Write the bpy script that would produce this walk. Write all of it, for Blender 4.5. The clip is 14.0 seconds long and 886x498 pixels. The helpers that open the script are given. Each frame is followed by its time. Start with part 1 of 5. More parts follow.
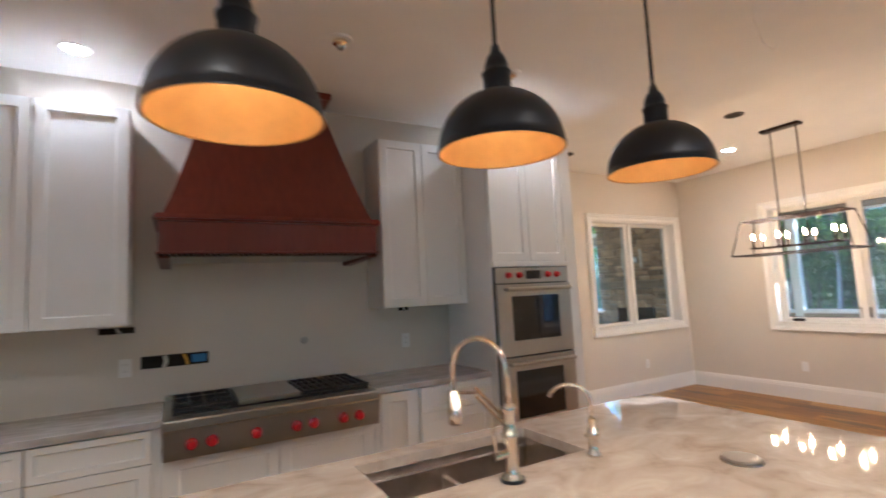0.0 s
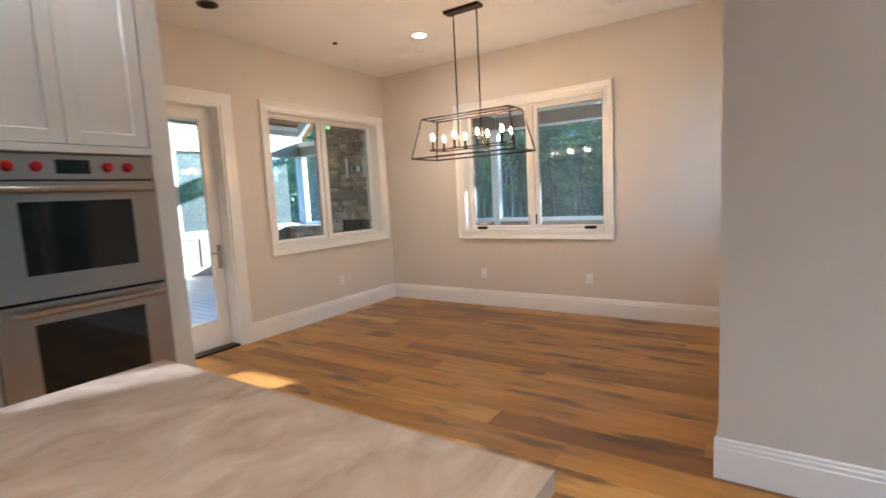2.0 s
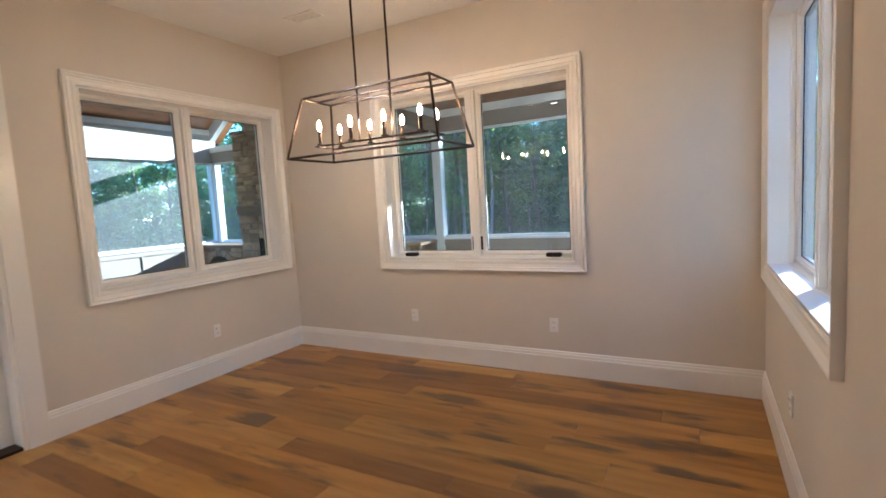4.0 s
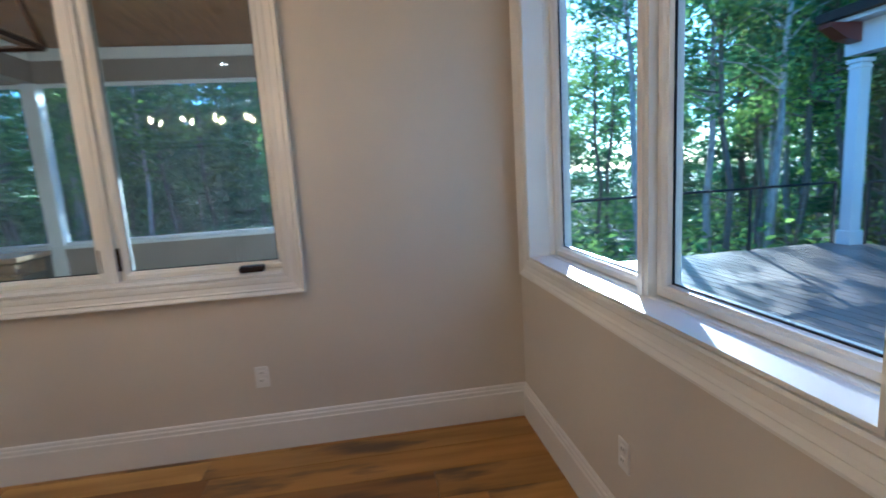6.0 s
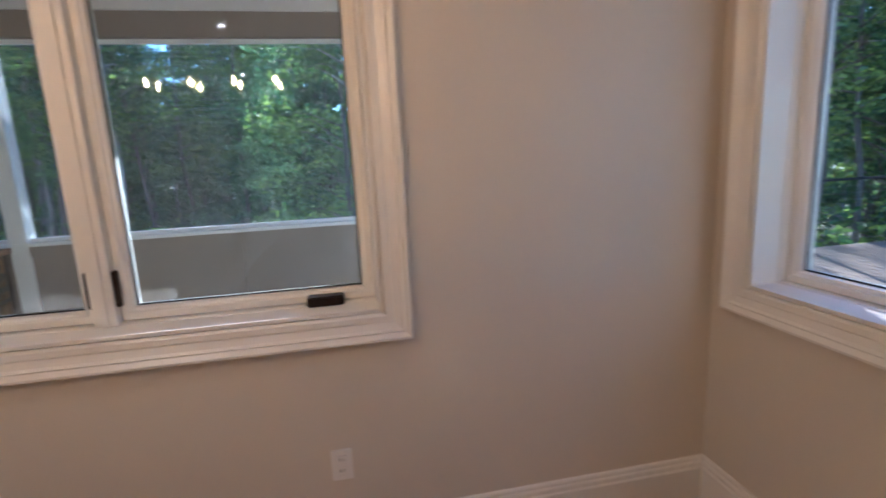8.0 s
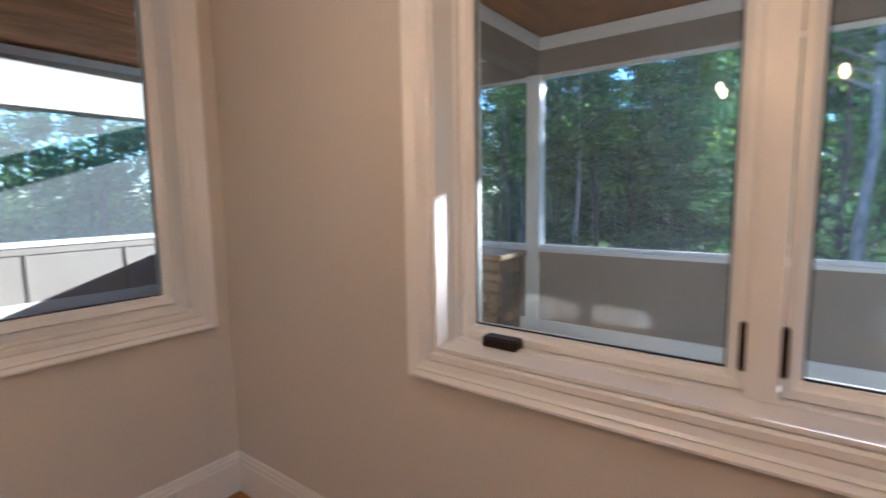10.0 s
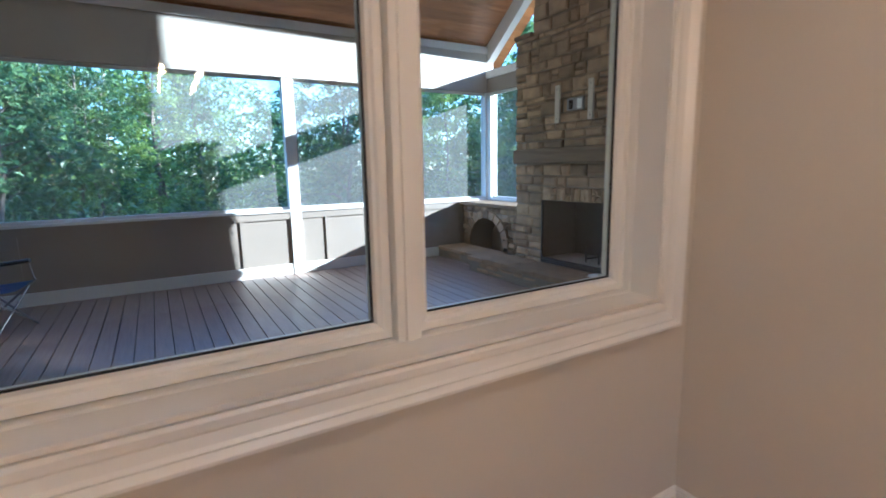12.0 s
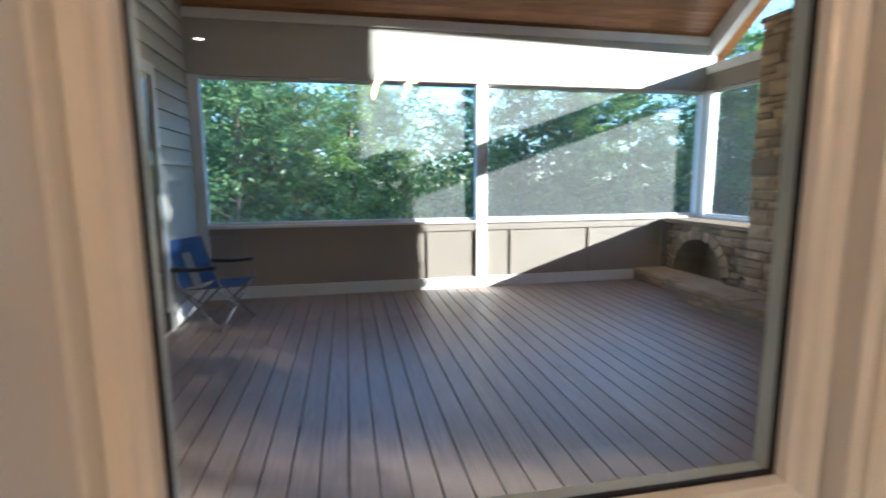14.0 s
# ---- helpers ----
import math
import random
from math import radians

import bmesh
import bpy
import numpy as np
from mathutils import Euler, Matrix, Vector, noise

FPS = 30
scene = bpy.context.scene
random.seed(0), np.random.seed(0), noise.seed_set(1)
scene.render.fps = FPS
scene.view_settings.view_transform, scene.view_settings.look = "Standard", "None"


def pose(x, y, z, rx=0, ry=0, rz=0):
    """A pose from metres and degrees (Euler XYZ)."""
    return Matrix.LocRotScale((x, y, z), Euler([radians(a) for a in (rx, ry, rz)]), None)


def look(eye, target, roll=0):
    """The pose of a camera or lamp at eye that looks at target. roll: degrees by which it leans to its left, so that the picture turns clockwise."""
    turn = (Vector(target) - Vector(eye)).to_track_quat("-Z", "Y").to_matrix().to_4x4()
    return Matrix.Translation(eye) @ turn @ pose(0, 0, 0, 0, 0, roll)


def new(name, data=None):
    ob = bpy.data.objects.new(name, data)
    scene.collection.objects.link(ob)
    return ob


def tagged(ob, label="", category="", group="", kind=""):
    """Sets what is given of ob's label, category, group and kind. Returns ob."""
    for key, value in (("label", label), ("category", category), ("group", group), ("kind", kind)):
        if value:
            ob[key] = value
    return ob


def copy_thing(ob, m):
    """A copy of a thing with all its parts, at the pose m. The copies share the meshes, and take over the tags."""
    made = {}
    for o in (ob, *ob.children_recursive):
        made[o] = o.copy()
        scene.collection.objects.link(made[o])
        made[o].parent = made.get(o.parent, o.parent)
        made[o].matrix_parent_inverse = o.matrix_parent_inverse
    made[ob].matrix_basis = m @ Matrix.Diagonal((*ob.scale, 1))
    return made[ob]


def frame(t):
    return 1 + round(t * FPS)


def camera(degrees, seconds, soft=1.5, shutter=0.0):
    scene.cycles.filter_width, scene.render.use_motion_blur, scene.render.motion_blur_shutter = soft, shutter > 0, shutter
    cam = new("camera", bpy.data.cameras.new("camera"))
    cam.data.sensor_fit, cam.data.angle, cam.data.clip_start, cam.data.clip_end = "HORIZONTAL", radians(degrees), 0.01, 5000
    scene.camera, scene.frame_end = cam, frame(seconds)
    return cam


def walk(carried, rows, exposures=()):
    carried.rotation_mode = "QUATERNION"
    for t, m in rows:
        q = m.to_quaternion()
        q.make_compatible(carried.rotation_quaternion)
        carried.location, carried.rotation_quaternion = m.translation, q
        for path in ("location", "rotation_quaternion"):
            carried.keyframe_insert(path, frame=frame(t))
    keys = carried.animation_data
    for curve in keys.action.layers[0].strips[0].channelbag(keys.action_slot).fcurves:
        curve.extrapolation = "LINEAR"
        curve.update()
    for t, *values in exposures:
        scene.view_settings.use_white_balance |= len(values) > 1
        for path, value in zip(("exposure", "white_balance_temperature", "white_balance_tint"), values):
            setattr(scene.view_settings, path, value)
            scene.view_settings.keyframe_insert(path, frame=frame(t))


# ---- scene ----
cam = camera(85.5, 14.0, soft=1.6, shutter=0.4)
PATH = [
    (0, (-0.783, -0.365, 1.53), (0.19, 1.373, 1.715), -2.9),
    (0.5, (-0.432, -0.325, 1.492), (0.79, 1.257, 1.559), -3.6),
    (1, (-0.047, -0.201, 1.459), (1.374, 1.203, 1.383), -3.6),
    (1.5, (0.353, -0.188, 1.424), (1.907, 1.059, 1.251), -3.2),
    (2, (0.756, -0.161, 1.411), (2.405, 0.95, 1.189), -3.0),
    (2.2, (0.917, -0.14, 1.394), (2.594, 0.927, 1.177), -3.0),
    (4.3, (2.446, 0.456, 1.468), (4.222, 1.358, 1.288), -3.3),
    (4.5, (2.586, 0.513, 1.51), (4.404, 1.32, 1.296), -3.6),
    (5, (2.893, 0.663, 1.49), (4.82, 1.141, 1.246), -3.9),
    (5.5, (3.182, 0.773, 1.427), (5.164, 0.874, 1.174), -3.8),
    (6, (3.48, 0.791, 1.405), (5.436, 0.511, 1.097), -3.6),
    (6.5, (3.742, 0.861, 1.401), (5.628, 0.29, 1.059), -2.9),
    (7, (3.974, 1.012, 1.414), (5.822, 0.333, 1.061), -2.6),
    (7.2, (4.071, 1.068, 1.418), (5.92, 0.398, 1.056), -2.6),
    (9.3, (4.774, 1.815, 1.44), (6.642, 2.485, 1.188), -1.9),
    (9.5, (4.773, 1.883, 1.442), (6.58, 2.704, 1.199), -1.5),
    (10, (4.803, 2.08, 1.445), (6.399, 3.264, 1.218), -0.8),
    (10.5, (4.723, 2.358, 1.424), (6.061, 3.826, 1.19), -0.9),
    (11, (4.505, 2.688, 1.421), (5.673, 4.29, 1.155), -0.2),
    (11.5, (4.483, 2.997, 1.411), (5.523, 4.679, 1.111), -0.8),
    (12, (4.422, 3.278, 1.395), (5.432, 4.972, 1.063), -1.1),
    (12.5, (4.328, 3.528, 1.394), (5.333, 5.225, 1.059), -1.4),
    (13, (4.341, 3.692, 1.409), (5.272, 5.435, 1.1), -1.4),
    (13.5, (4.425, 3.837, 1.398), (5.178, 5.669, 1.115), -1.0),
    (14, (4.327, 3.903, 1.397), (4.715, 5.845, 1.115), -0.4),
]
EXPOSURE = [(0.0, 3.4, 5250, 10), (1.5, 3.3, 5300, 9), (2.2, 3.15, 5300, 9), (4.5, 2.75, 5150, 9), (6.0, 2.3, 4800, 4), (7.0, 2.35, 5150, 12), (9.5, 2.35, 5550, 18), (11.0, 2.45, 5500, 18), (12.5, 2.7, 5400, 14), (14.0, 2.6, 6200, 16)]
walk(cam, [(t, look(eye, target, roll)) for t, eye, target, roll in PATH], EXPOSURE)

# ---- world, sun, lights ----
SUN = Vector((0.864, -0.411, 0.288)).normalized()
world = bpy.data.worlds.new("sky")
scene.world = world
world.use_nodes = True
wn = world.node_tree
sky = wn.nodes.new("ShaderNodeTexSky")
sky.sky_type = "NISHITA"
sky.sun_disc = False
sky.sun_elevation = math.asin(SUN.z)
sky.sun_rotation = math.atan2(SUN.x, SUN.y)
wn.nodes["Background"].inputs[1].default_value = 0.15
sky.dust_density, sky.ozone_density = 0.1, 5.0
wn.links.new(sky.outputs[0], wn.nodes["Background"].inputs[0])
sun = new("sun", bpy.data.lights.new("sun", "SUN"))
sun.data.energy = 5.0
sun.data.angle = radians(0.6)
sun.data.color = (1.0, 0.95, 0.87)
sun.matrix_world = look(SUN * 30, (0, 0, 0))


def spot(x, y, z, watts, cone=130, col=(1.0, 0.80, 0.53)):
    ob = new("can_bulb", bpy.data.lights.new("can_bulb", "SPOT"))
    ob.data.energy, ob.data.spot_size, ob.data.spot_blend = watts, radians(cone), 0.6
    ob.data.shadow_soft_size, ob.data.color = 0.06, col
    ob.matrix_world = look((x, y, z), (x, y, 0))
    return ob


# ---- materials ----
def mat(name, col, rough=0.5, metal=0.0, var=0.06, scale=6.0, bump=0.0, bscale=200.0, col2=None, stretch=(1, 1, 1), rnd=0.0, emit=0.0, clear=0.0):
    m = bpy.data.materials.new(name)
    m.use_nodes = True
    t = m.node_tree
    b = t.nodes["Principled BSDF"]
    b.inputs["Roughness"].default_value = rough
    b.inputs["Metallic"].default_value = metal
    b.inputs["Coat Weight"].default_value = clear
    co = t.nodes.new("ShaderNodeTexCoord")
    mp = t.nodes.new("ShaderNodeMapping")
    mp.inputs["Scale"].default_value = stretch
    t.links.new(co.outputs["Object"], mp.inputs[0])
    if rnd:
        oi = t.nodes.new("ShaderNodeObjectInfo")
        mu = t.nodes.new("ShaderNodeMath")
        mu.operation = "MULTIPLY"
        mu.inputs[1].default_value = 37.0
        t.links.new(oi.outputs["Random"], mu.inputs[0])
        cb = t.nodes.new("ShaderNodeCombineXYZ")
        for k in range(3):
            t.links.new(mu.outputs[0], cb.inputs[k])
        t.links.new(cb.outputs[0], mp.inputs["Location"])
    n1 = t.nodes.new("ShaderNodeTexNoise")
    n1.inputs["Scale"].default_value = scale
    n1.inputs["Detail"].default_value = 5
    t.links.new(mp.outputs[0], n1.inputs[0])
    ramp = t.nodes.new("ShaderNodeValToRGB")
    a = col2 or tuple(max(0, c * (1 - var * 2)) for c in col)
    ramp.color_ramp.elements[0].position, ramp.color_ramp.elements[1].position = 0.3, 0.7
    ramp.color_ramp.elements[0].color = (*a, 1)
    ramp.color_ramp.elements[1].color = (*col, 1)
    t.links.new(n1.outputs[0], ramp.inputs[0])
    out = ramp.outputs[0]
    if rnd:
        mr = t.nodes.new("ShaderNodeMapRange")
        mr.inputs[3].default_value, mr.inputs[4].default_value = 1 - rnd, 1 + rnd
        t.links.new(oi.outputs["Random"], mr.inputs[0])
        hs = t.nodes.new("ShaderNodeHueSaturation")
        t.links.new(mr.outputs[0], hs.inputs["Value"])
        t.links.new(out, hs.inputs["Color"])
        out = hs.outputs[0]
    t.links.new(out, b.inputs["Base Color"])
    if bump:
        n2 = t.nodes.new("ShaderNodeTexNoise")
        n2.inputs["Scale"].default_value = bscale
        n2.inputs["Detail"].default_value = 3
        t.links.new(mp.outputs[0], n2.inputs[0])
        bp = t.nodes.new("ShaderNodeBump")
        bp.inputs["Strength"].default_value = bump
        bp.inputs["Distance"].default_value = 0.002
        t.links.new(n2.outputs[0], bp.inputs["Height"])
        t.links.new(bp.outputs[0], b.inputs["Normal"])
    if emit:
        b.inputs["Emission Color"].default_value = (*col, 1)
        b.inputs["Emission Strength"].default_value = emit
    return m


def island_mat(name, col, col2, stretch, rough, rnd):
    """Grain that changes from board to board within one mesh."""
    m = mat(name, col, rough, scale=3, col2=col2, stretch=stretch, bump=0.15, bscale=30)
    t = m.node_tree
    b = t.nodes["Principled BSDF"]
    g = t.nodes.new("ShaderNodeNewGeometry")
    mr = t.nodes.new("ShaderNodeMapRange")
    mr.inputs[3].default_value, mr.inputs[4].default_value = 1 - rnd, 1 + rnd
    hs = t.nodes.new("ShaderNodeHueSaturation")
    link = b.inputs["Base Color"].links[0]
    src = link.from_socket
    t.links.new(g.outputs["Random Per Island"], mr.inputs[0])
    t.links.new(mr.outputs[0], hs.inputs["Value"])
    t.links.new(src, hs.inputs["Color"])
    t.links.new(hs.outputs[0], b.inputs["Base Color"])
    return m


WALL = mat("wall_paint", (0.66, 0.604, 0.527), 0.75, var=0.02, scale=2, bump=0.08, bscale=350)
TRIM = mat("trim_paint", (0.82, 0.80, 0.76), 0.3, var=0.01, scale=3)
CEIL = mat("ceiling_paint", (0.80, 0.79, 0.77), 0.85, var=0.02, scale=3, bump=0.06, bscale=300)
CAB = mat("cabinet_paint", (0.80, 0.80, 0.79), 0.32, var=0.012, scale=4)
WOODH = mat("hood_mahogany", (0.165, 0.028, 0.015), 0.28, var=0.13, scale=5, stretch=(6, 6, 0.7), bump=0.05, bscale=60)
STEEL = mat("brushed_steel", (0.44, 0.41, 0.37), 0.28, 1.0, var=0.05, scale=30, stretch=(1, 1, 30))
BLACKGL = mat("oven_glass", (0.012, 0.012, 0.014), 0.06, var=0)
IRON = mat("cast_iron", (0.02, 0.02, 0.021), 0.5, var=0.2, scale=40)
BLACKM = mat("black_metal", (0.013, 0.015, 0.02), 0.42, 0.3, var=0.1, scale=20)
BRONZE = mat("dark_bronze", (0.035, 0.022, 0.018), 0.38, 0.7, var=0.15, scale=30)
REDK = mat("red_knob", (0.45, 0.012, 0.02), 0.25, var=0.05)
NICKEL = mat("polished_nickel", (0.74, 0.67, 0.58), 0.11, 1.0, var=0.02)
GOLD = mat("gold_lining", (0.62, 0.36, 0.12), 0.5, 0.2, var=0.06, scale=20)
PLASTIC = mat("white_plastic", (0.80, 0.79, 0.77), 0.3, var=0.01)
# also stands in for shade in slots, wall cutouts, vents and unlit cans
DARK = mat("dark_parts_and_shade", (0.02, 0.016, 0.012), 0.9, var=0.2)


def ramp_node(t, stops):
    r = t.nodes.new("ShaderNodeValToRGB")
    e = r.color_ramp.elements
    while len(e) < len(stops):
        e.new(0.5)
    for k, (p, c) in enumerate(stops):
        e[k].position, e[k].color = p, (*c, 1)
    return r


def stone_counter():
    m = mat("quartzite", (0.74, 0.66, 0.60), 0.045, var=0.05, scale=5)
    t = m.node_tree
    b = t.nodes["Principled BSDF"]
    co = t.nodes.new("ShaderNodeTexCoord")
    mp = t.nodes.new("ShaderNodeMapping")
    mp.inputs["Scale"].default_value = (1.0, 1.5, 1.0)
    mp.inputs["Rotation"].default_value = (0, 0, radians(15))
    t.links.new(co.outputs["Object"], mp.inputs[0])
    n = t.nodes.new("ShaderNodeTexNoise")
    n.inputs["Scale"].default_value, n.inputs["Detail"].default_value, n.inputs["Distortion"].default_value = 4.0, 9.0, 1.2
    n.inputs["Roughness"].default_value = 0.62
    t.links.new(mp.outputs[0], n.inputs[0])
    r = ramp_node(t, [(0.30, (0.33, 0.25, 0.20)), (0.42, (0.43, 0.345, 0.285)), (0.56, (0.49, 0.405, 0.34)), (0.70, (0.56, 0.48, 0.415))])
    t.links.new(n.outputs[0], r.inputs[0])
    t.links.new(r.outputs[0], b.inputs["Base Color"])
    return m


def floor_mat():
    m = mat("floor_planks", (0.44, 0.225, 0.085), 0.33, scale=3.0, stretch=(4.5, 0.45, 1), bump=0.25, bscale=40, rnd=0.01)
    t = m.node_tree
    b = t.nodes["Principled BSDF"]
    oi = t.nodes.new("ShaderNodeObjectInfo")
    tone = ramp_node(t, [(0.0, (0.30, 0.135, 0.032)), (0.22, (0.49, 0.25, 0.058)), (0.45, (0.38, 0.18, 0.042)), (0.62, (0.56, 0.31, 0.08)), (0.80, (0.24, 0.105, 0.03)), (1.0, (0.49, 0.26, 0.065))])
    g0 = t.nodes.new("ShaderNodeNewGeometry")
    ad = t.nodes.new("ShaderNodeMath")
    ad.operation = "ADD"
    fc = t.nodes.new("ShaderNodeMath")
    fc.operation = "FRACT"
    t.links.new(oi.outputs["Random"], ad.inputs[0])
    t.links.new(g0.outputs["Random Per Island"], ad.inputs[1])
    t.links.new(ad.outputs[0], fc.inputs[0])
    t.links.new(fc.outputs[0], tone.inputs[0])
    b.inputs["Specular IOR Level"].default_value = 0.3
    mp = [n for n in t.nodes if n.type == "MAPPING"][0]
    grain = [n for n in t.nodes if n.type == "TEX_NOISE"][0]
    grain.inputs["Detail"].default_value = 8.0
    g = ramp_node(t, [(0.25, (0.66, 0.62, 0.56)), (0.62, (1.08, 1.08, 1.08))])
    t.links.new(grain.outputs[0], g.inputs[0])
    mul = t.nodes.new("ShaderNodeMix")
    mul.data_type, mul.blend_type = "RGBA", "MULTIPLY"
    mul.inputs[0].default_value = 1.0
    t.links.new(tone.outputs[0], mul.inputs[6])
    t.links.new(g.outputs[0], mul.inputs[7])
    m2 = t.nodes.new("ShaderNodeMapping")
    m2.inputs["Scale"].default_value = (3.0, 0.65, 1.0)
    co = t.nodes.new("ShaderNodeTexCoord")
    t.links.new(co.outputs["Object"], m2.inputs[0])
    t.links.new(mp.inputs["Location"].links[0].from_socket, m2.inputs["Location"])
    k = t.nodes.new("ShaderNodeTexNoise")
    k.inputs["Scale"].default_value, k.inputs["Detail"].default_value = 2.2, 4.0
    t.links.new(m2.outputs[0], k.inputs[0])
    kr = ramp_node(t, [(0.55, (0, 0, 0)), (0.66, (0.85, 0.85, 0.85))])
    t.links.new(k.outputs[0], kr.inputs[0])
    dark = t.nodes.new("ShaderNodeMix")
    dark.data_type = "RGBA"
    t.links.new(kr.outputs[0], dark.inputs[0])
    t.links.new(mul.outputs[2], dark.inputs[6])
    dark.inputs[7].default_value = (0.105, 0.065, 0.04, 1)
    t.links.new(dark.outputs[2], b.inputs["Base Color"])
    return m


COUNTER = stone_counter()
COUNTER2 = mat("grey_quartzite", (0.52, 0.49, 0.46), 0.2, scale=7, col2=(0.36, 0.33, 0.31), stretch=(1, 3, 1))
FLOORM = floor_mat()
DECKM = mat("composite_deck", (0.35, 0.245, 0.195), 0.34, scale=6, col2=(0.235, 0.165, 0.135), stretch=(8, 0.6, 1), bump=0.3, bscale=60, rnd=0.12)
DECKX = mat("composite_deck_x", (0.35, 0.245, 0.195), 0.34, scale=6, col2=(0.235, 0.165, 0.135), stretch=(0.6, 8, 1), bump=0.3, bscale=60, rnd=0.12)
PANELM = mat("taupe_panel", (0.32, 0.27, 0.228), 0.6, var=0.04, scale=3)
SIDING = mat("lap_siding", (0.43, 0.40, 0.355), 0.6, var=0.04, scale=4)
EXTW = mat("exterior_white", (0.80, 0.79, 0.76), 0.5, var=0.03, scale=3)
PINE = mat("stained_pine", (0.44, 0.20, 0.075), 0.4, scale=3, col2=(0.22, 0.085, 0.03), stretch=(0.7, 8, 8), bump=0.15, bscale=30, rnd=0.25)
PINE_C = island_mat("pine_ceiling", (0.46, 0.20, 0.075), (0.24, 0.09, 0.03), (0.7, 8, 8), 0.4, 0.28)
STONE = mat("field_stone", (0.45, 0.30, 0.17), 0.85, scale=9, col2=(0.27, 0.18, 0.11), bump=0.8, bscale=40, rnd=0.38)
MORTAR = mat("mortar", (0.26, 0.215, 0.165), 0.95, var=0.1, scale=20, bump=0.5, bscale=80)
FIREB = mat("firebrick", (0.14, 0.12, 0.10), 0.9, var=0.15, scale=10)


def glass_mat(name="window_glass", tint=(0.91, 0.98, 0.985)):
    m = bpy.data.materials.new(name)
    m.use_nodes = True
    t = m.node_tree
    t.nodes.remove(t.nodes["Principled BSDF"])
    tr = t.nodes.new("ShaderNodeBsdfTransparent")
    tr.inputs[0].default_value = (*tint, 1)
    gl = t.nodes.new("ShaderNodeBsdfGlossy")
    gl.inputs["Roughness"].default_value = 0.01
    lw = t.nodes.new("ShaderNodeLayerWeight")
    lw.inputs[0].default_value = 0.5
    pw = t.nodes.new("ShaderNodeMath")
    pw.operation = "POWER"
    pw.inputs[1].default_value = 5.0
    t.links.new(lw.outputs["Facing"], pw.inputs[0])
    fr = t.nodes.new("ShaderNodeMapRange")
    fr.inputs[3].default_value, fr.inputs[4].default_value = 0.03, 0.7
    t.links.new(pw.outputs[0], fr.inputs[0])
    mx = t.nodes.new("ShaderNodeMixShader")
    t.links.new(fr.outputs[0], mx.inputs[0])
    t.links.new(tr.outputs[0], mx.inputs[1])
    t.links.new(gl.outputs[0], mx.inputs[2])
    t.links.new(mx.outputs[0], t.nodes["Material Output"].inputs[0])
    return m


GLASS = glass_mat()


def screen_mat():
    m = bpy.data.materials.new("insect_screen")
    m.use_nodes = True
    t = m.node_tree
    b = t.nodes["Principled BSDF"]
    b.inputs["Base Color"].default_value = (0.44, 0.45, 0.47, 1)
    b.inputs["Roughness"].default_value = 0.7
    tr = t.nodes.new("ShaderNodeBsdfTransparent")
    mx = t.nodes.new("ShaderNodeMixShader")
    mx.inputs[0].default_value = 0.125
    t.links.new(tr.outputs[0], mx.inputs[1])
    t.links.new(b.outputs[0], mx.inputs[2])
    t.links.new(mx.outputs[0], t.nodes["Material Output"].inputs[0])
    return m


SCREEN = screen_mat()


# ---- building helpers ----
def finish(bm, name, material, smooth=False):
    me = bpy.data.meshes.new(name)
    bm.normal_update()
    bm.to_mesh(me)
    bm.free()
    me.materials.append(material)
    if smooth:
        for p in me.polygons:
            p.use_smooth = True
    return me


def part(name, bm, material, parent=None, label="", smooth=False):
    ob = new(name, finish(bm, name, material, smooth))
    if parent:
        ob.parent = parent
    if label:
        tagged(ob, label)
    return ob


def box(bm, x0, x1, y0, y1, z0, z1, bev=0.0):
    vs = [bm.verts.new((x, y, z)) for z in (z0, z1) for y in (y0, y1) for x in (x0, x1)]
    fs = [bm.faces.new([vs[i] for i in q]) for q in ((0, 2, 3, 1), (4, 5, 7, 6), (0, 1, 5, 4), (2, 6, 7, 3), (0, 4, 6, 2), (1, 3, 7, 5))]
    if bev:
        es = list({e for f in fs for e in f.edges})
        bmesh.ops.bevel(bm, geom=es, offset=bev, segments=2, affect="EDGES", profile=0.5)
    return bm


def boxes(*rows, bev=0.0):
    bm = bmesh.new()
    for r in rows:
        box(bm, *r, bev=bev)
    return bm


def hull(bm, bottom, top):
    """A frustum between two rings of equal length."""
    a = [bm.verts.new(p) for p in bottom]
    b = [bm.verts.new(p) for p in top]
    n = len(a)
    bm.faces.new(list(reversed(a)))
    bm.faces.new(b)
    for i in range(n):
        bm.faces.new((a[i], a[(i + 1) % n], b[(i + 1) % n], b[i]))
    return bm


def lathe(bm, prof, segs=32, cx=0, cy=0, cz=0, close=False):
    rings = []
    for r, z in prof:
        rings.append([bm.verts.new((cx + r * math.cos(2 * math.pi * i / segs), cy + r * math.sin(2 * math.pi * i / segs), cz + z)) for i in range(segs)])
    for a, b in zip(rings, rings[1:]):
        for i in range(segs):
            bm.faces.new((a[i], a[(i + 1) % segs], b[(i + 1) % segs], b[i]))
    if close:
        bm.faces.new(list(reversed(rings[0])))
        bm.faces.new(rings[-1])
    return bm


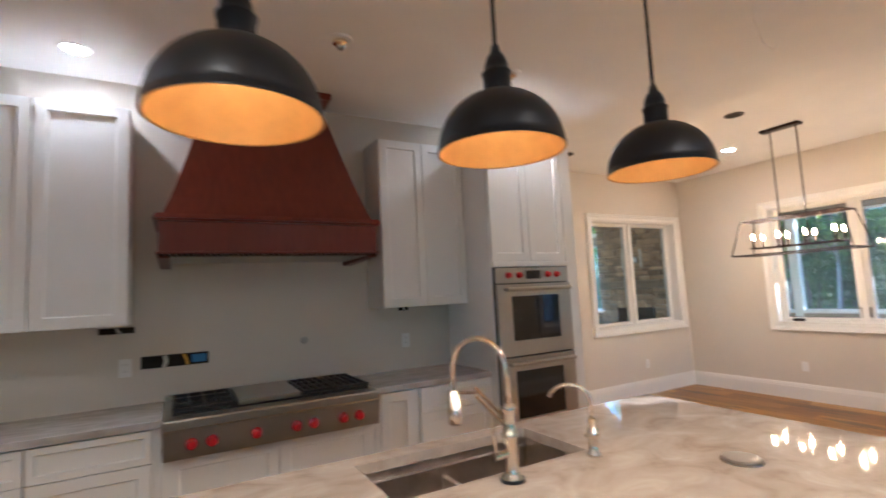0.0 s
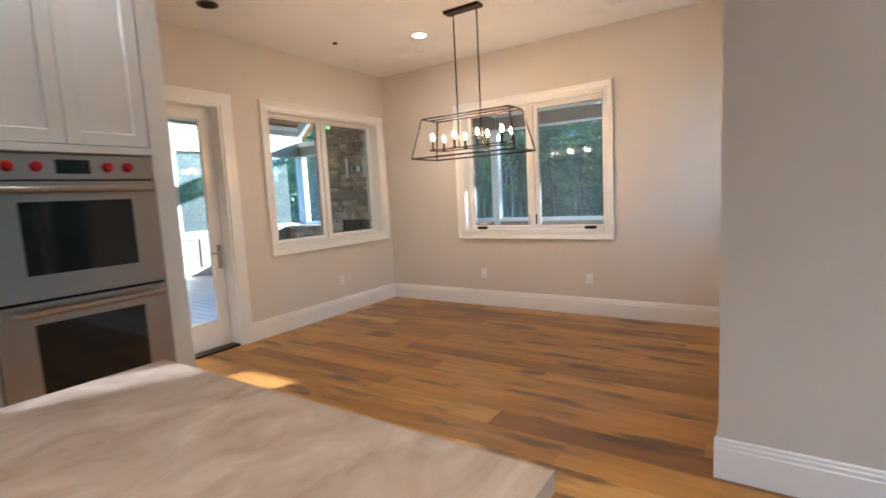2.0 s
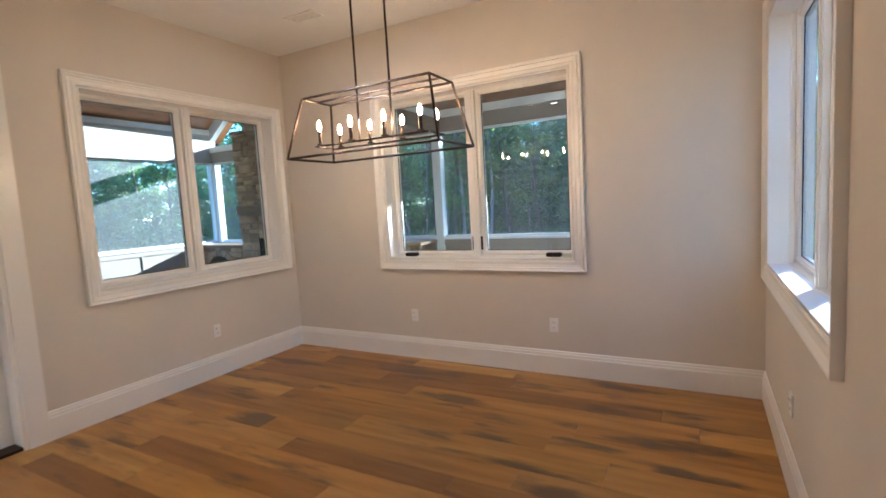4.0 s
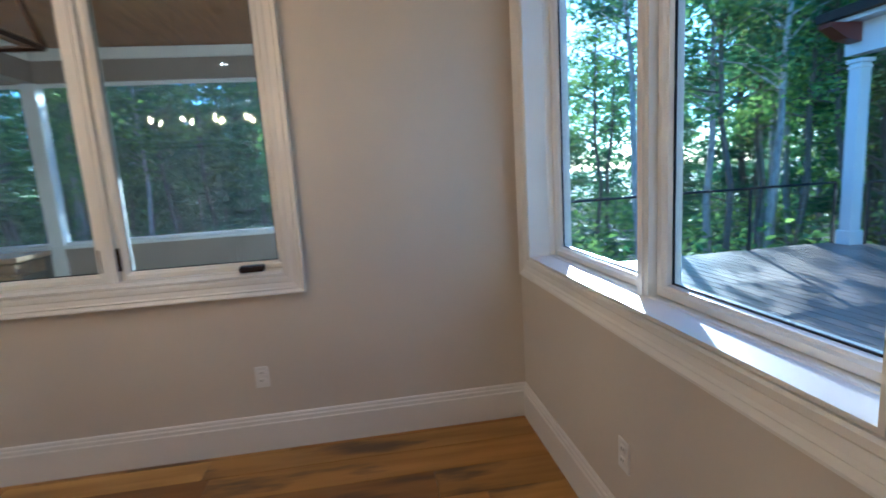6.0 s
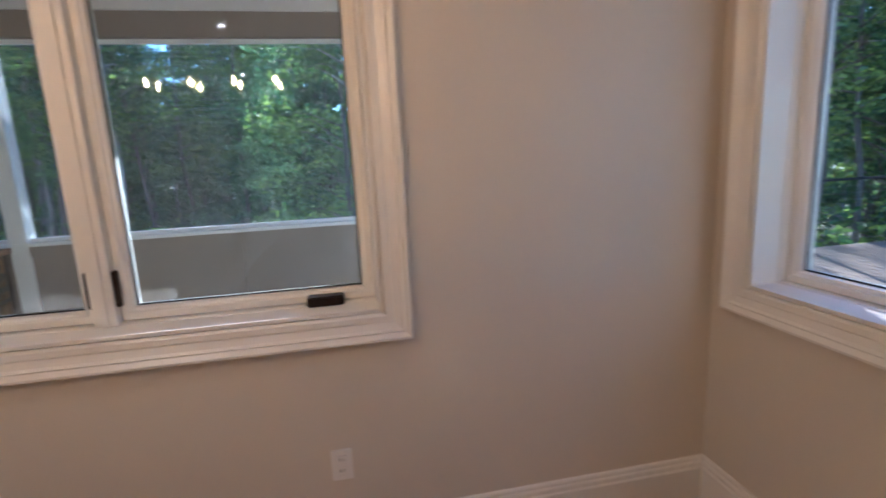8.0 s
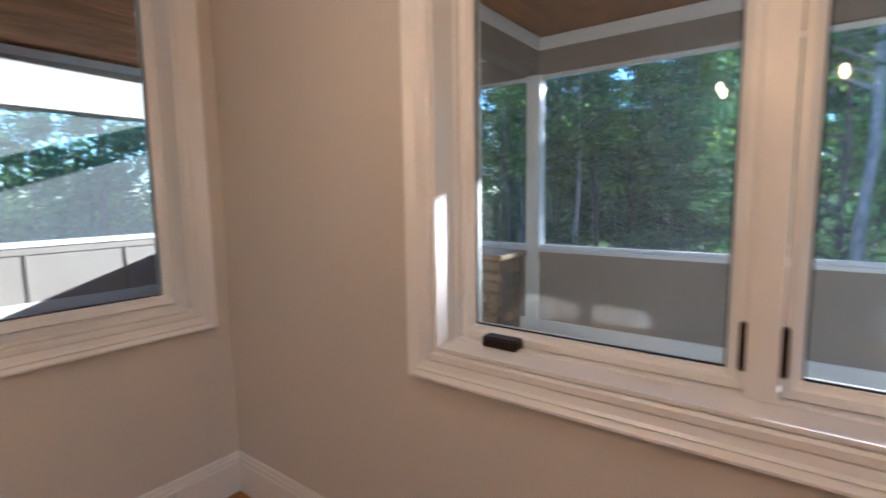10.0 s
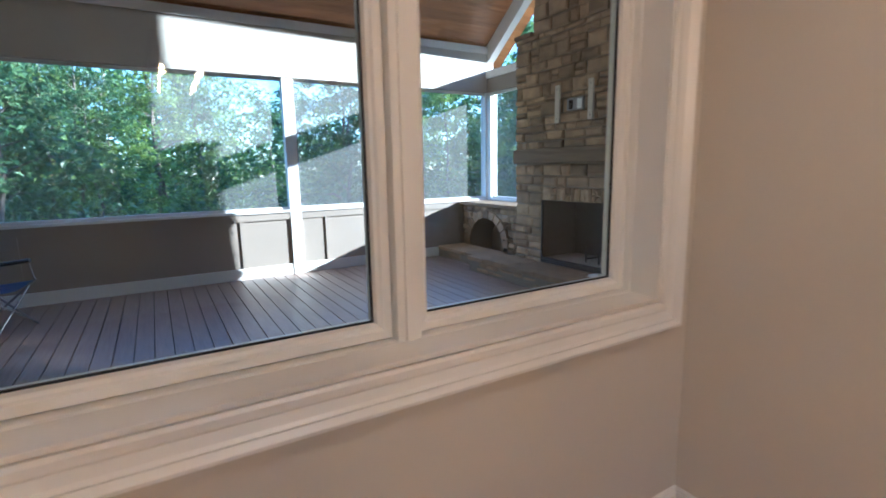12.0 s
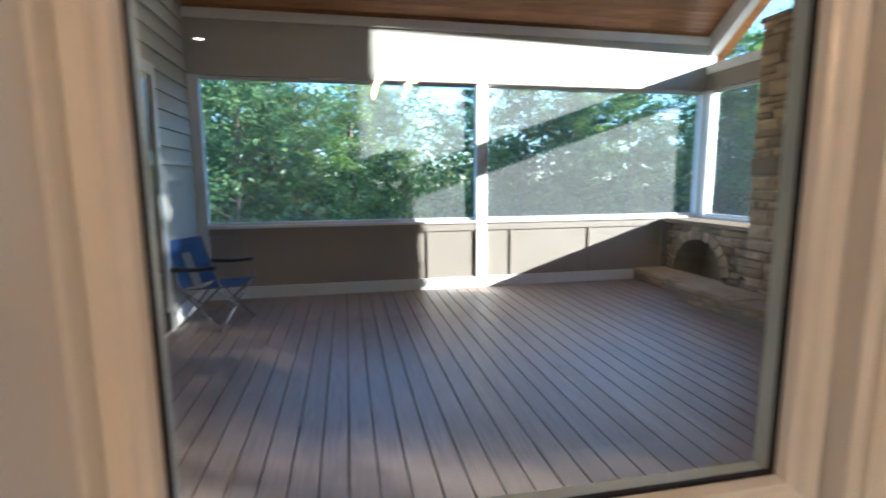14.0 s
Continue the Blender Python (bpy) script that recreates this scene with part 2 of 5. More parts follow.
def tube(bm, pts, r, segs=10):
    pts = [Vector(p) for p in pts]
    rings = []
    ref = Vector((0, 0, 1))
    for i, p in enumerate(pts):
        d = (pts[min(i + 1, len(pts) - 1)] - pts[max(i - 1, 0)]).normalized()
        u = d.cross(ref)
        if u.length < 1e-3:
            u = d.cross(Vector((1, 0, 0)))
        u.normalize()
        v = d.cross(u).normalized()
        if i and u.dot(last) < 0:
            u, v = -u, -v
        last = u
        rr = r[i] if isinstance(r, (list, tuple)) else r
        rings.append([bm.verts.new(p + rr * (math.cos(2 * math.pi * k / segs) * u + math.sin(2 * math.pi * k / segs) * v)) for k in range(segs)])
    for a, b in zip(rings, rings[1:]):
        for k in range(segs):
            bm.faces.new((a[k], a[(k + 1) % segs], b[(k + 1) % segs], b[k]))
    bm.faces.new(list(reversed(rings[0])))
    bm.faces.new(rings[-1])
    bmesh.ops.recalc_face_normals(bm, faces=bm.faces)
    return bm


def empty(name, label, category, group="", kind="", at=(0, 0, 0)):
    ob = new(name)
    ob.location = at
    return tagged(ob, label, category, group, kind)


def structure(name, bm, material, label, category="wall"):
    return tagged(part(name, bm, material), label, category, kind="structure")


# ---- structure ----
H = 3.06           # ceiling
XF, YL = 6.0, 4.245  # far wall and side wall of the dining room, inner faces
TH = 0.22
YK = 3.40          # kitchen wall
PF = -0.06         # porch floor
PX, PN = 9.49, 10.20  # porch screens, east and north
PW = 2.56          # porch side wall of the house
C0 = 0.094         # casing width

structure("ceiling", boxes((-5.2, 3.48, -6.2, YL + TH, H, H + 0.25), (3.48, XF + TH, -0.22, YL + TH, H, H + 0.25)), CEIL, "smooth white painted ceiling with recessed lights", "ceiling")


def wall_x(name, x0, x1, ya, yb, holes, label, material=WALL, z1=H):
    """A wall along y with openings (y0, y1, z0, z1)."""
    bm = bmesh.new()
    y = ya
    for h0, h1, b0, b1 in sorted(holes):
        box(bm, x0, x1, y, h0, 0, z1)
        if b0 > 0:
            box(bm, x0, x1, h0, h1, 0, b0)
        box(bm, x0, x1, h0, h1, b1, z1)
        y = h1
    box(bm, x0, x1, y, yb, 0, z1)
    return structure(name, bm, material, label)


def wall_y(name, y0, y1, xa, xb, holes, label, material=WALL, z1=H):
    ob = wall_x(name, -y1, -y0, xa, xb, holes, label, material, z1)
    for v in ob.data.vertices:
        v.co = (v.co.y, -v.co.x, v.co.z)
    return ob


FW = (1.255, 3.00, 0.945, 2.415)
LW = (4.08, 5.825, 0.945, 2.41)
RW = (4.08, 5.825, 0.945, 2.45)
DW = (2.56, 3.55, 0.0, 2.40)
SW = (-4.2, 2.8, 0.2, 2.75)
wall_x("wall_east", XF, XF + TH, -TH, YL + TH, [FW], "warm beige painted drywall of the dining room")
wall_y("wall_north", YL, YL + TH, 2.30, XF, [LW, DW], "warm beige painted drywall beside the porch door")
wall_y("wall_south", -TH, 0, 3.26, XF, [RW], "warm beige painted drywall under the deck windows")
wall_y("wall_kitchen", YK, YK + TH, -5.0, 2.30, [], "beige unfinished kitchen wall above the counter")
structure("wall_alcove", boxes((2.08, 2.30, YK + TH, YL + TH, 0, H)), WALL, "beige painted drywall beside the porch door")
LV = (-5.4, -1.5, 0.1, 2.5)
wall_x("wall_living", 3.26, 3.26 + TH, -6.0, -TH, [LV], "grey beige painted wall end of the living room")
structure("wall_west", boxes((-5.2, -5.0, -6.2, YK + TH, 0, H)), WALL, "plain beige painted wall")
wall_y("wall_back", -6.2, -6.0, -5.0, 3.26 + TH, [SW], "plain beige painted wall with a wide window opening")
structure("subfloor", boxes((-5.2, 3.48, -6.2, YL + TH, -0.3, -0.02), (3.48, XF + TH, -0.22, YL + TH, -0.3, -0.02)), DARK, "dark subfloor under the planks", "floor")


# ---- windows ----
def ring(bm, place, u0, u1, w0, w1, prof):
    """A mitred frame round a rectangle; prof: (outwards, depth) corners of its section, in order round it."""
    loops = []
    for o, d in prof:
        loops.append([bm.verts.new(place(u, w, d)) for u, w in ((u0 - o, w0 - o), (u1 + o, w0 - o), (u1 + o, w1 + o), (u0 - o, w1 + o))])
    n = len(loops)
    for i in range(n):
        a, b = loops[i], loops[(i + 1) % n]
        for k in range(4):
            bm.faces.new((a[k], a[(k + 1) % 4], b[(k + 1) % 4], b[k]))
    bmesh.ops.recalc_face_normals(bm, faces=bm.faces)
    return bm


def pbox(bm, place, u0, u1, w0, w1, d0, d1):
    vs = [bm.verts.new(place(u, w, d)) for d in (d0, d1) for w in (w0, w1) for u in (u0, u1)]
    for q in ((0, 2, 3, 1), (4, 5, 7, 6), (0, 1, 5, 4), (2, 6, 7, 3), (0, 4, 6, 2), (1, 3, 7, 5)):
        bm.faces.new([vs[i] for i in q])
    bmesh.ops.recalc_face_normals(bm, faces=bm.faces)
    return bm


def window(name, place, hole, label, cranks=False):
    u0, u1, w0, w1 = hole
    um = (u0 + u1) / 2
    top = empty(name, label, "window", kind="structure")
    c = C0
    part("casing", ring(bmesh.new(), place, u0, u1, w0, w1, [(0.004, 0.0), (0.004, -0.014), (0.012, -0.020), (0.030, -0.020), (0.036, -0.016), (c - 0.036, -0.022), (c - 0.028, -0.030), (c - 0.022, -0.024), (c - 0.008, -0.036), (c, -0.036), (c, 0.0)]), TRIM, top, "white painted stepped casing")
    part("jamb", ring(bmesh.new(), place, u0, u1, w0, w1, [(0.0, -0.012), (0.0, 0.215), (-0.016, 0.215), (-0.016, 0.10), (-0.012, 0.095), (-0.012, -0.012)]), TRIM, top)
    part("mullion", pbox(pbox(bmesh.new(), place, um - 0.033, um + 0.033, w0 + 0.014, w1 - 0.014, 0.095, 0.21), place, um - 0.012, um + 0.012, w0 + 0.014, w1 - 0.014, 0.086, 0.1), TRIM, top)
    for a, b in ((u0 + 0.016, um - 0.035), (um + 0.035, u1 - 0.016)):
        sash = part("sash", ring(bmesh.new(), place, a + 0.042, b - 0.042, w0 + 0.060, w1 - 0.056, [(0.040, 0.125), (0.018, 0.125), (0.012, 0.133), (0.004, 0.137), (0.0, 0.150), (0.0, 0.185), (0.040, 0.185)]), TRIM, top)
        pane = part("pane", pbox(bmesh.new(), place, a + 0.036, b - 0.036, w0 + 0.054, w1 - 0.050, 0.160, 0.164), GLASS, sash, "clear window glass")
        pane.visible_shadow = False
        part("gasket", ring(bmesh.new(), place, a + 0.042, b - 0.042, w0 + 0.060, w1 - 0.056, [(0.001, 0.152), (-0.005, 0.153), (-0.005, 0.159), (0.001, 0.159)]), BLACKM, sash, "black glazing gasket")
        if cranks:
            side = b if a > um else a
            mid = a + 0.17 if a < um else b - 0.17
            bm = pbox(bmesh.new(), place, mid - 0.062, mid + 0.062, w0 + 0.013, w0 + 0.047, 0.075, 0.128)
            bmesh.ops.bevel(bm, geom=list(bm.edges), offset=0.005, segments=2, affect="EDGES")
            part("crank_handle", bm, BRONZE, top, "dark bronze folding crank")
            inner = b if a < um else a
            s = -1 if a < um else 1
            bm = pbox(bmesh.new(), place, inner + s * 0.006 - 0.008, inner + s * 0.006 + 0.008, w0 + 0.07, w0 + 0.19, 0.105, 0.126)
            bmesh.ops.bevel(bm, geom=list(bm.edges), offset=0.004, segments=2, affect="EDGES")
            part("latch", bm, BRONZE, top, "dark bronze sash latch")
    return top


def place_east(u, w, d):
    return (XF + d, u, w)


def place_north(u, w, d):
    return (u, YL + d, w)


def place_south(u, w, d):
    return (u, -d, w)


window("window_1", place_east, FW, "white painted double casement window with dark cranks", True)
window("window_2", place_north, LW, "white painted double window looking onto the screened porch")
window("window_3", place_south, RW, "white painted double window looking onto the open deck")
# daylight window behind, reflected in the ovens
window("window_4", lambda u, w, d: (u, -6.0 - d, w), SW, "white painted wide window of the living room")
# unseen deck doors, added so that daylight reaches the kitchen
window("window_5", lambda u, w, d: (3.26 + d, u, w), LV, "white painted glazed doors to the deck, unseen, added to let daylight in")

# ---- porch door ----
door = empty("door_1", "white painted glazed porch door, closed, with a lever handle", "door", kind="structure")
bm = bmesh.new()
for a, b, z0, z1 in ((DW[0] - C0 - 0.02, DW[0] + 0.005, 0.0, DW[3] - 0.005), (DW[1] - 0.005, DW[1] + C0 + 0.02, 0.0, DW[3] - 0.005), (DW[0] - C0 - 0.02, DW[1] + C0 + 0.02, DW[3] - 0.005, DW[3] + C0 + 0.01)):
    pbox(bm, place_north, a, b, z0, z1, -0.024, 0.0)
part("casing", bm, TRIM, door)
part("jamb", pbox(pbox(pbox(bmesh.new(), place_north, DW[0], DW[0] + 0.03, 0, DW[3], -0.01, 0.21), place_north, DW[1] - 0.03, DW[1], 0, DW[3], -0.01, 0.21), place_north, DW[0] + 0.03, DW[1] - 0.03, DW[3] - 0.03, DW[3], -0.01, 0.21), TRIM, door)
part("threshold", pbox(bmesh.new(), place_north, DW[0] + 0.03, DW[1] - 0.03, 0.0, 0.02, 0.0, 0.2), BRONZE, door, "dark bronze threshold")
part("leaf", ring(bmesh.new(), place_north, DW[0] + 0.16, DW[1] - 0.16, 0.29, DW[3] - 0.15, [(0.125, 0.12), (0.012, 0.12), (0.0, 0.135), (0.0, 0.15), (0.012, 0.165), (0.125, 0.165)]), TRIM, door)
part("kick_panel", pbox(bmesh.new(), place_north, DW[0] + 0.035, DW[1] - 0.035, 0.022, 0.166, 0.12, 0.165), TRIM, door)
part("pane", pbox(bmesh.new(), place_north, DW[0] + 0.155, DW[1] - 0.155, 0.285, DW[3] - 0.145, 0.14, 0.146), GLASS, door, "clear door glass").visible_shadow = False
handle = part("handle_plate", pbox(bmesh.new(), place_north, DW[1] - 0.105, DW[1] - 0.065, 0.80, 1.04, 0.108, 0.12), STEEL, door, "brushed nickel plate")
part("lever", tube(bmesh.new(), [place_north(DW[1] - 0.085, 0.96, 0.11), place_north(DW[1] - 0.085, 0.96, 0.065), place_north(DW[1] - 0.10, 0.962, 0.058), place_north(DW[1] - 0.20, 0.965, 0.058)], 0.009), STEEL, handle)


# ---- baseboards ----
def baseboard(name, a, b, n):
    """From a to b along a wall whose room side is n."""
    a, b, n = Vector((*a, 0)), Vector((*b, 0)), Vector((*n, 0))
    prof = [(0, 0), (0.018, 0), (0.018, 0.150), (0.014, 0.156), (0.014, 0.172), (0.009, 0.180), (0.009, 0.190), (0.004, 0.198), (0, 0.198)]
    bm = bmesh.new()
    ra = [bm.verts.new(a + n * o + Vector((0, 0, z))) for o, z in prof]
    rb = [bm.verts.new(b + n * o + Vector((0, 0, z))) for o, z in prof]
    for i in range(len(prof) - 1):
        bm.faces.new((ra[i], ra[i + 1], rb[i + 1], rb[i]))
    bm.faces.new(ra)
    bm.faces.new(list(reversed(rb)))
    bmesh.ops.recalc_face_normals(bm, faces=bm.faces)
    return structure(name, bm, TRIM, "tall white painted baseboard with a stepped top", "baseboard")


baseboard("baseboard_east", (XF, 0), (XF, YL), (-1, 0))
baseboard("baseboard_north", (DW[1] + C0 + 0.02, YL), (XF, YL), (0, -1))
baseboard("baseboard_south", (3.26, 0), (XF, 0), (0, 1))
baseboard("baseboard_living", (3.26, -6.0), (3.26, 0.018), (-1, 0))
baseboard("baseboard_end", (2.32, YL), (DW[0] - C0 - 0.02, YL), (0, -1))


def outlet(place, u, w, label="white duplex outlet plate on the beige wall", group="wall outlets"):
    top = empty("wall_outlet", label, "outlet", group)
    bm = pbox(bmesh.new(), place, u - 0.036, u + 0.036, w - 0.058, w + 0.058, -0.007, 0.0)
    bmesh.ops.bevel(bm, geom=list(bm.edges), offset=0.003, segments=2, affect="EDGES")
    part("plate", bm, PLASTIC, top)
    for dz in (-0.021, 0.021):
        bm = pbox(bmesh.new(), place, u - 0.017, u + 0.017, w + dz - 0.015, w + dz + 0.015, -0.010, -0.006)
        bmesh.ops.bevel(bm, geom=list(bm.edges), offset=0.003, segments=1, affect="EDGES")
        soc = part("socket", bm, PLASTIC, top)
        part("slots", pbox(pbox(bmesh.new(), place, u - 0.008, u - 0.0055, w + dz - 0.004, w + dz + 0.007, -0.0108, -0.0095), place, u + 0.0055, u + 0.008, w + dz - 0.004, w + dz + 0.007, -0.0108, -0.0095), DARK, soc)


outlet(place_east, 2.76, 0.411)
outlet(place_east, 1.433, 0.411)
outlet(place_north, 4.98, 0.413)
outlet(place_south, 4.9, 0.411)
outlet(lambda u, w, d: (3.26 + d, u, w), -0.72, 1.18, "white switch plate on the grey wall end")
place_kitchen = lambda u, w, d: (u, YK + d, w)
outlet(place_kitchen, -1.07, 1.153)
outlet(place_kitchen, 0.918, 1.154)

# ---- kitchen ----
def shaker(bm, x0, x1, z0, z1, y, rail=0.062, t=0.02):
    """A framed door or drawer front with a sunk panel, in one piece, on the plane y, facing -y."""
    r, e, d = rail, 0.006, t * 0.55
    rects = [(0, 0.0), (0, -t), (r, -t), (r + e, -t + d)]
    rings = [[bm.verts.new(p) for p in ((x0 + o, y + f, z0 + o), (x1 - o, y + f, z0 + o), (x1 - o, y + f, z1 - o), (x0 + o, y + f, z1 - o))] for o, f in rects]
    for a, b in zip(rings, rings[1:]):
        for k in range(4):
            bm.faces.new((a[k], a[(k + 1) % 4], b[(k + 1) % 4], b[k]))
    bm.faces.new(rings[-1])
    bm.faces.new(list(reversed(rings[0])))
    bmesh.ops.recalc_face_normals(bm, faces=bm.faces)
    return bm


def cabinet(name, label, x0, x1, y0, y1, z0, z1, fronts, group="", toe=0.0, category="cabinet"):
    top = empty(name, label, category, group)
    bm = boxes((x0, x1, y0, y1, z0 + toe, z1))
    if toe:
        box(bm, x0 + 0.002, x1 - 0.002, y0 + 0.07, y1, z0, z0 + toe)
    part("carcass", bm, CAB, top)
    for kind, a, b, c, d in fronts:
        part(kind, shaker(bmesh.new(), a, b, c, d, y0 - 0.001, 0.062 if d - c > 0.25 else 0.035), CAB, top)
    return top


UC = "white painted shaker wall cabinet with two doors"
cabinet("wall_cabinet", UC, 0.60, 1.35, 3.08, YK, 1.44, 2.77, [("door", 0.603, 0.973, 1.445, 2.765), ("door", 0.977, 1.347, 1.445, 2.765)], "wall cabinets")
cabinet("wall_cabinet", UC, -1.94, -1.035, 3.08, YK, 1.435, 2.77, [("door", -1.937, -1.505, 1.44, 2.765), ("door", -1.495, -1.038, 1.44, 2.765)], "wall cabinets")
cabinet("wall_cabinet", UC, -2.85, -1.945, 3.08, YK, 1.435, 2.77, [("door", -2.847, -2.40, 1.44, 2.765), ("door", -2.396, -1.948, 1.44, 2.765)], "wall cabinets")
tall = cabinet("oven_cabinet", "tall white painted shaker cabinet around a double oven", 1.352, 2.24, 2.71, YK, 0, 2.77, [("door", 1.36, 1.735, 1.76, 2.762), ("door", 1.74, 2.115, 1.76, 2.762), ("drawer", 1.36, 2.115, 0.12, 0.40)], toe=0.1)
part("filler", boxes((2.125, 2.24, 2.69, 2.709, 0, 2.77), bev=0.002), CAB, tall)
part("ledge", boxes((1.352, 2.122, 2.672, 2.709, 1.715, 1.752), bev=0.003), CAB, tall)

oven = empty("double_oven", "stainless double wall oven with red knobs and dark glass", "oven")
# body coloured black to give the gaps between the doors their shade
part("body", boxes((1.365, 2.118, 2.690, 2.709, 0.42, 1.71), bev=0.002), BLACKM, oven)
part("control_panel", boxes((1.368, 2.115, 2.676, 2.692, 1.585, 1.705), bev=0.003), STEEL, oven)
part("display", boxes((1.67, 1.815, 2.672, 2.677, 1.612, 1.68), bev=0.001), BLACKGL, oven, "black control display")


def knob(x, y, z, parent, r=0.021, depth=0.035):
    base = part("knob", lathe(bmesh.new(), [(0.0, 0), (r * 1.25, 0), (r * 1.25, 0.006), (r, 0.008), (r * 0.92, depth), (r * 0.7, depth + 0.003), (0.0, depth + 0.003)], 20), REDK, parent, "red control knob", smooth=False)
    base.matrix_basis = pose(x, y, z, 90, 0, 0)
    rim = part("bezel", lathe(bmesh.new(), [(r * 1.2, 0), (r * 1.45, 0), (r * 1.45, 0.004), (r * 1.2, 0.005)], 20), STEEL, base)
    return base




def plate_frame(x0, x1, z0, z1, gx0, gx1, gz0, gz1, y0, y1):
    """An upright plate with a rectangular opening, facing -y."""
    bm = bmesh.new()
    lp = [[bm.verts.new((x, y, z)) for x, z in q] for y in (y0, y1) for q in (((x0, z0), (x1, z0), (x1, z1), (x0, z1)), ((gx0, gz0), (gx1, gz0), (gx1, gz1), (gx0, gz1)))]
    for a, b in ((lp[0], lp[1]), (lp[1], lp[3]), (lp[3], lp[2]), (lp[2], lp[0])):
        for k in range(4):
            bm.faces.new((a[k], a[(k + 1) % 4], b[(k + 1) % 4], b[k]))
    bmesh.ops.recalc_face_normals(bm, faces=bm.faces)
    return bm


for kx in (1.49, 1.595, 1.89, 1.985):
    knob(kx, 2.676, 1.645, oven)
for z0, z1, g0, g1 in ((1.02, 1.575, 1.135, 1.48), (0.43, 1.005, 0.545, 0.905)):
    leaf = part("oven_door", plate_frame(1.368, 2.115, z0, z1, 1.503, 1.985, g0, g1, 2.66, 2.688), STEEL, oven)
    part("door_glass", boxes((1.503, 1.985, 2.664, 2.684, g0, g1)), BLACKGL, leaf, "dark oven door glass")
    bm = tube(bmesh.new(), [(1.42, 2.607, z1 - 0.04), (2.07, 2.607, z1 - 0.04)], 0.016, 14)
    for hx in (1.44, 2.05):
        tube(bm, [(hx, 2.607, z1 - 0.04), (hx, 2.662, z1 - 0.04)], 0.011, 10)
    part("oven_handle", bm, STEEL, leaf, "tubular steel handle")

# base cabinets
BC = "white painted shaker base cabinet under the counter"
for x0, x1, fr in (
    (-2.85, -1.44, [("drawer", -2.847, -1.443, 0.69, 0.865), ("drawer", -2.847, -1.443, 0.40, 0.685), ("drawer", -2.847, -1.443, 0.11, 0.395)]),
    (-1.437, -0.855, [("drawer", -1.432, -0.90, 0.69, 0.865), ("drawer", -1.432, -0.90, 0.40, 0.685), ("drawer", -1.432, -0.90, 0.11, 0.395)]),
    (0.395, 0.735, [("door", 0.44, 0.69, 0.11, 0.865)]),
    (0.738, 1.35, [("drawer", 0.742, 1.346, 0.69, 0.865), ("drawer", 0.742, 1.346, 0.40, 0.685), ("drawer", 0.742, 1.346, 0.11, 0.395)])):
    cabinet("base_cabinet", BC, x0, x1, 2.81, YK, 0, 0.872, fr, "base cabinets", toe=0.1)
cabinet("base_cabinet", "white painted shaker base cabinet under the cooktop", -0.852, 0.392, 2.81, YK, 0, 0.70, [("door", -0.83, -0.235, 0.11, 0.69), ("door", -0.228, 0.37, 0.11, 0.69)], "base cabinets", toe=0.1)
for x0, x1 in ((-2.87, -0.852), (0.392, 1.350)):
    tagged(part("countertop", boxes((x0, x1, 2.775, YK - 0.002, 0.874, 0.914), bev=0.003), COUNTER2), "grey veined stone countertop along the kitchen wall", "countertop", "wall countertops")

# cooktop
top = empty("range_cooktop", "stainless gas cooktop with red knobs and a griddle", "cooktop")
bm = bmesh.new()
hull(bm, [(-0.845, 2.70, 0.705), (0.385, 2.70, 0.705), (0.385, 3.33, 0.705), (-0.845, 3.33, 0.705)], [(-0.845, 2.68, 0.86), (0.385, 2.68, 0.86), (0.385, 3.33, 0.86), (-0.845, 3.33, 0.86)])
part("front_panel", bm, STEEL, top)
bm = boxes((-0.85, 0.39, 2.66, 3.33, 0.862, 0.925), bev=0.012)
part("bullnose", bm, STEEL, top)
part("back_rail", boxes((-0.845, 0.385, 3.30, 3.36, 0.926, 0.955), bev=0.004), STEEL, top)
part("drip_tray", boxes((-0.80, 0.345, 2.77, 3.28, 0.9255, 0.932)), IRON, top)
for x0, x1 in ((-0.80, -0.47), (-0.08, 0.13), (0.14, 0.345)):
    bm = bmesh.new()
    for k in range(5):
        xx = x0 + 0.01 + (x1 - x0 - 0.02) * k / 4
        box(bm, xx - 0.006, xx + 0.006, 2.78, 3.27, 0.945, 0.965)
    for k in range(4):
        yy = 2.785 + 0.485 * k / 3 - 0.005
        box(bm, x0, x1, yy - 0.006, yy + 0.006, 0.9455, 0.9645)
    for xx in (x0 + 0.01, x1 - 0.01):
        for yy in (2.79, 3.26):
            box(bm, xx - 0.008, xx + 0.008, yy - 0.008, yy + 0.008, 0.932, 0.946)
    part("grate", bm, IRON, top, "black cast iron grate")
    for yy in (2.91, 3.15):
        part("burner", lathe(bmesh.new(), [(0, 0), (0.055, 0), (0.05, 0.012), (0.03, 0.014), (0.0, 0.014)], 20, (x0 + x1) / 2, yy, 0.932), IRON, top)
part("griddle_cover", boxes((-0.455, -0.095, 2.785, 3.27, 0.933, 0.962), bev=0.004), STEEL, top, "flat stainless griddle cover")
for kx in (-0.709, -0.606, -0.373, -0.146, -0.044, 0.141, 0.245):
    knob(kx, 2.69, 0.782, top, 0.026, 0.045)

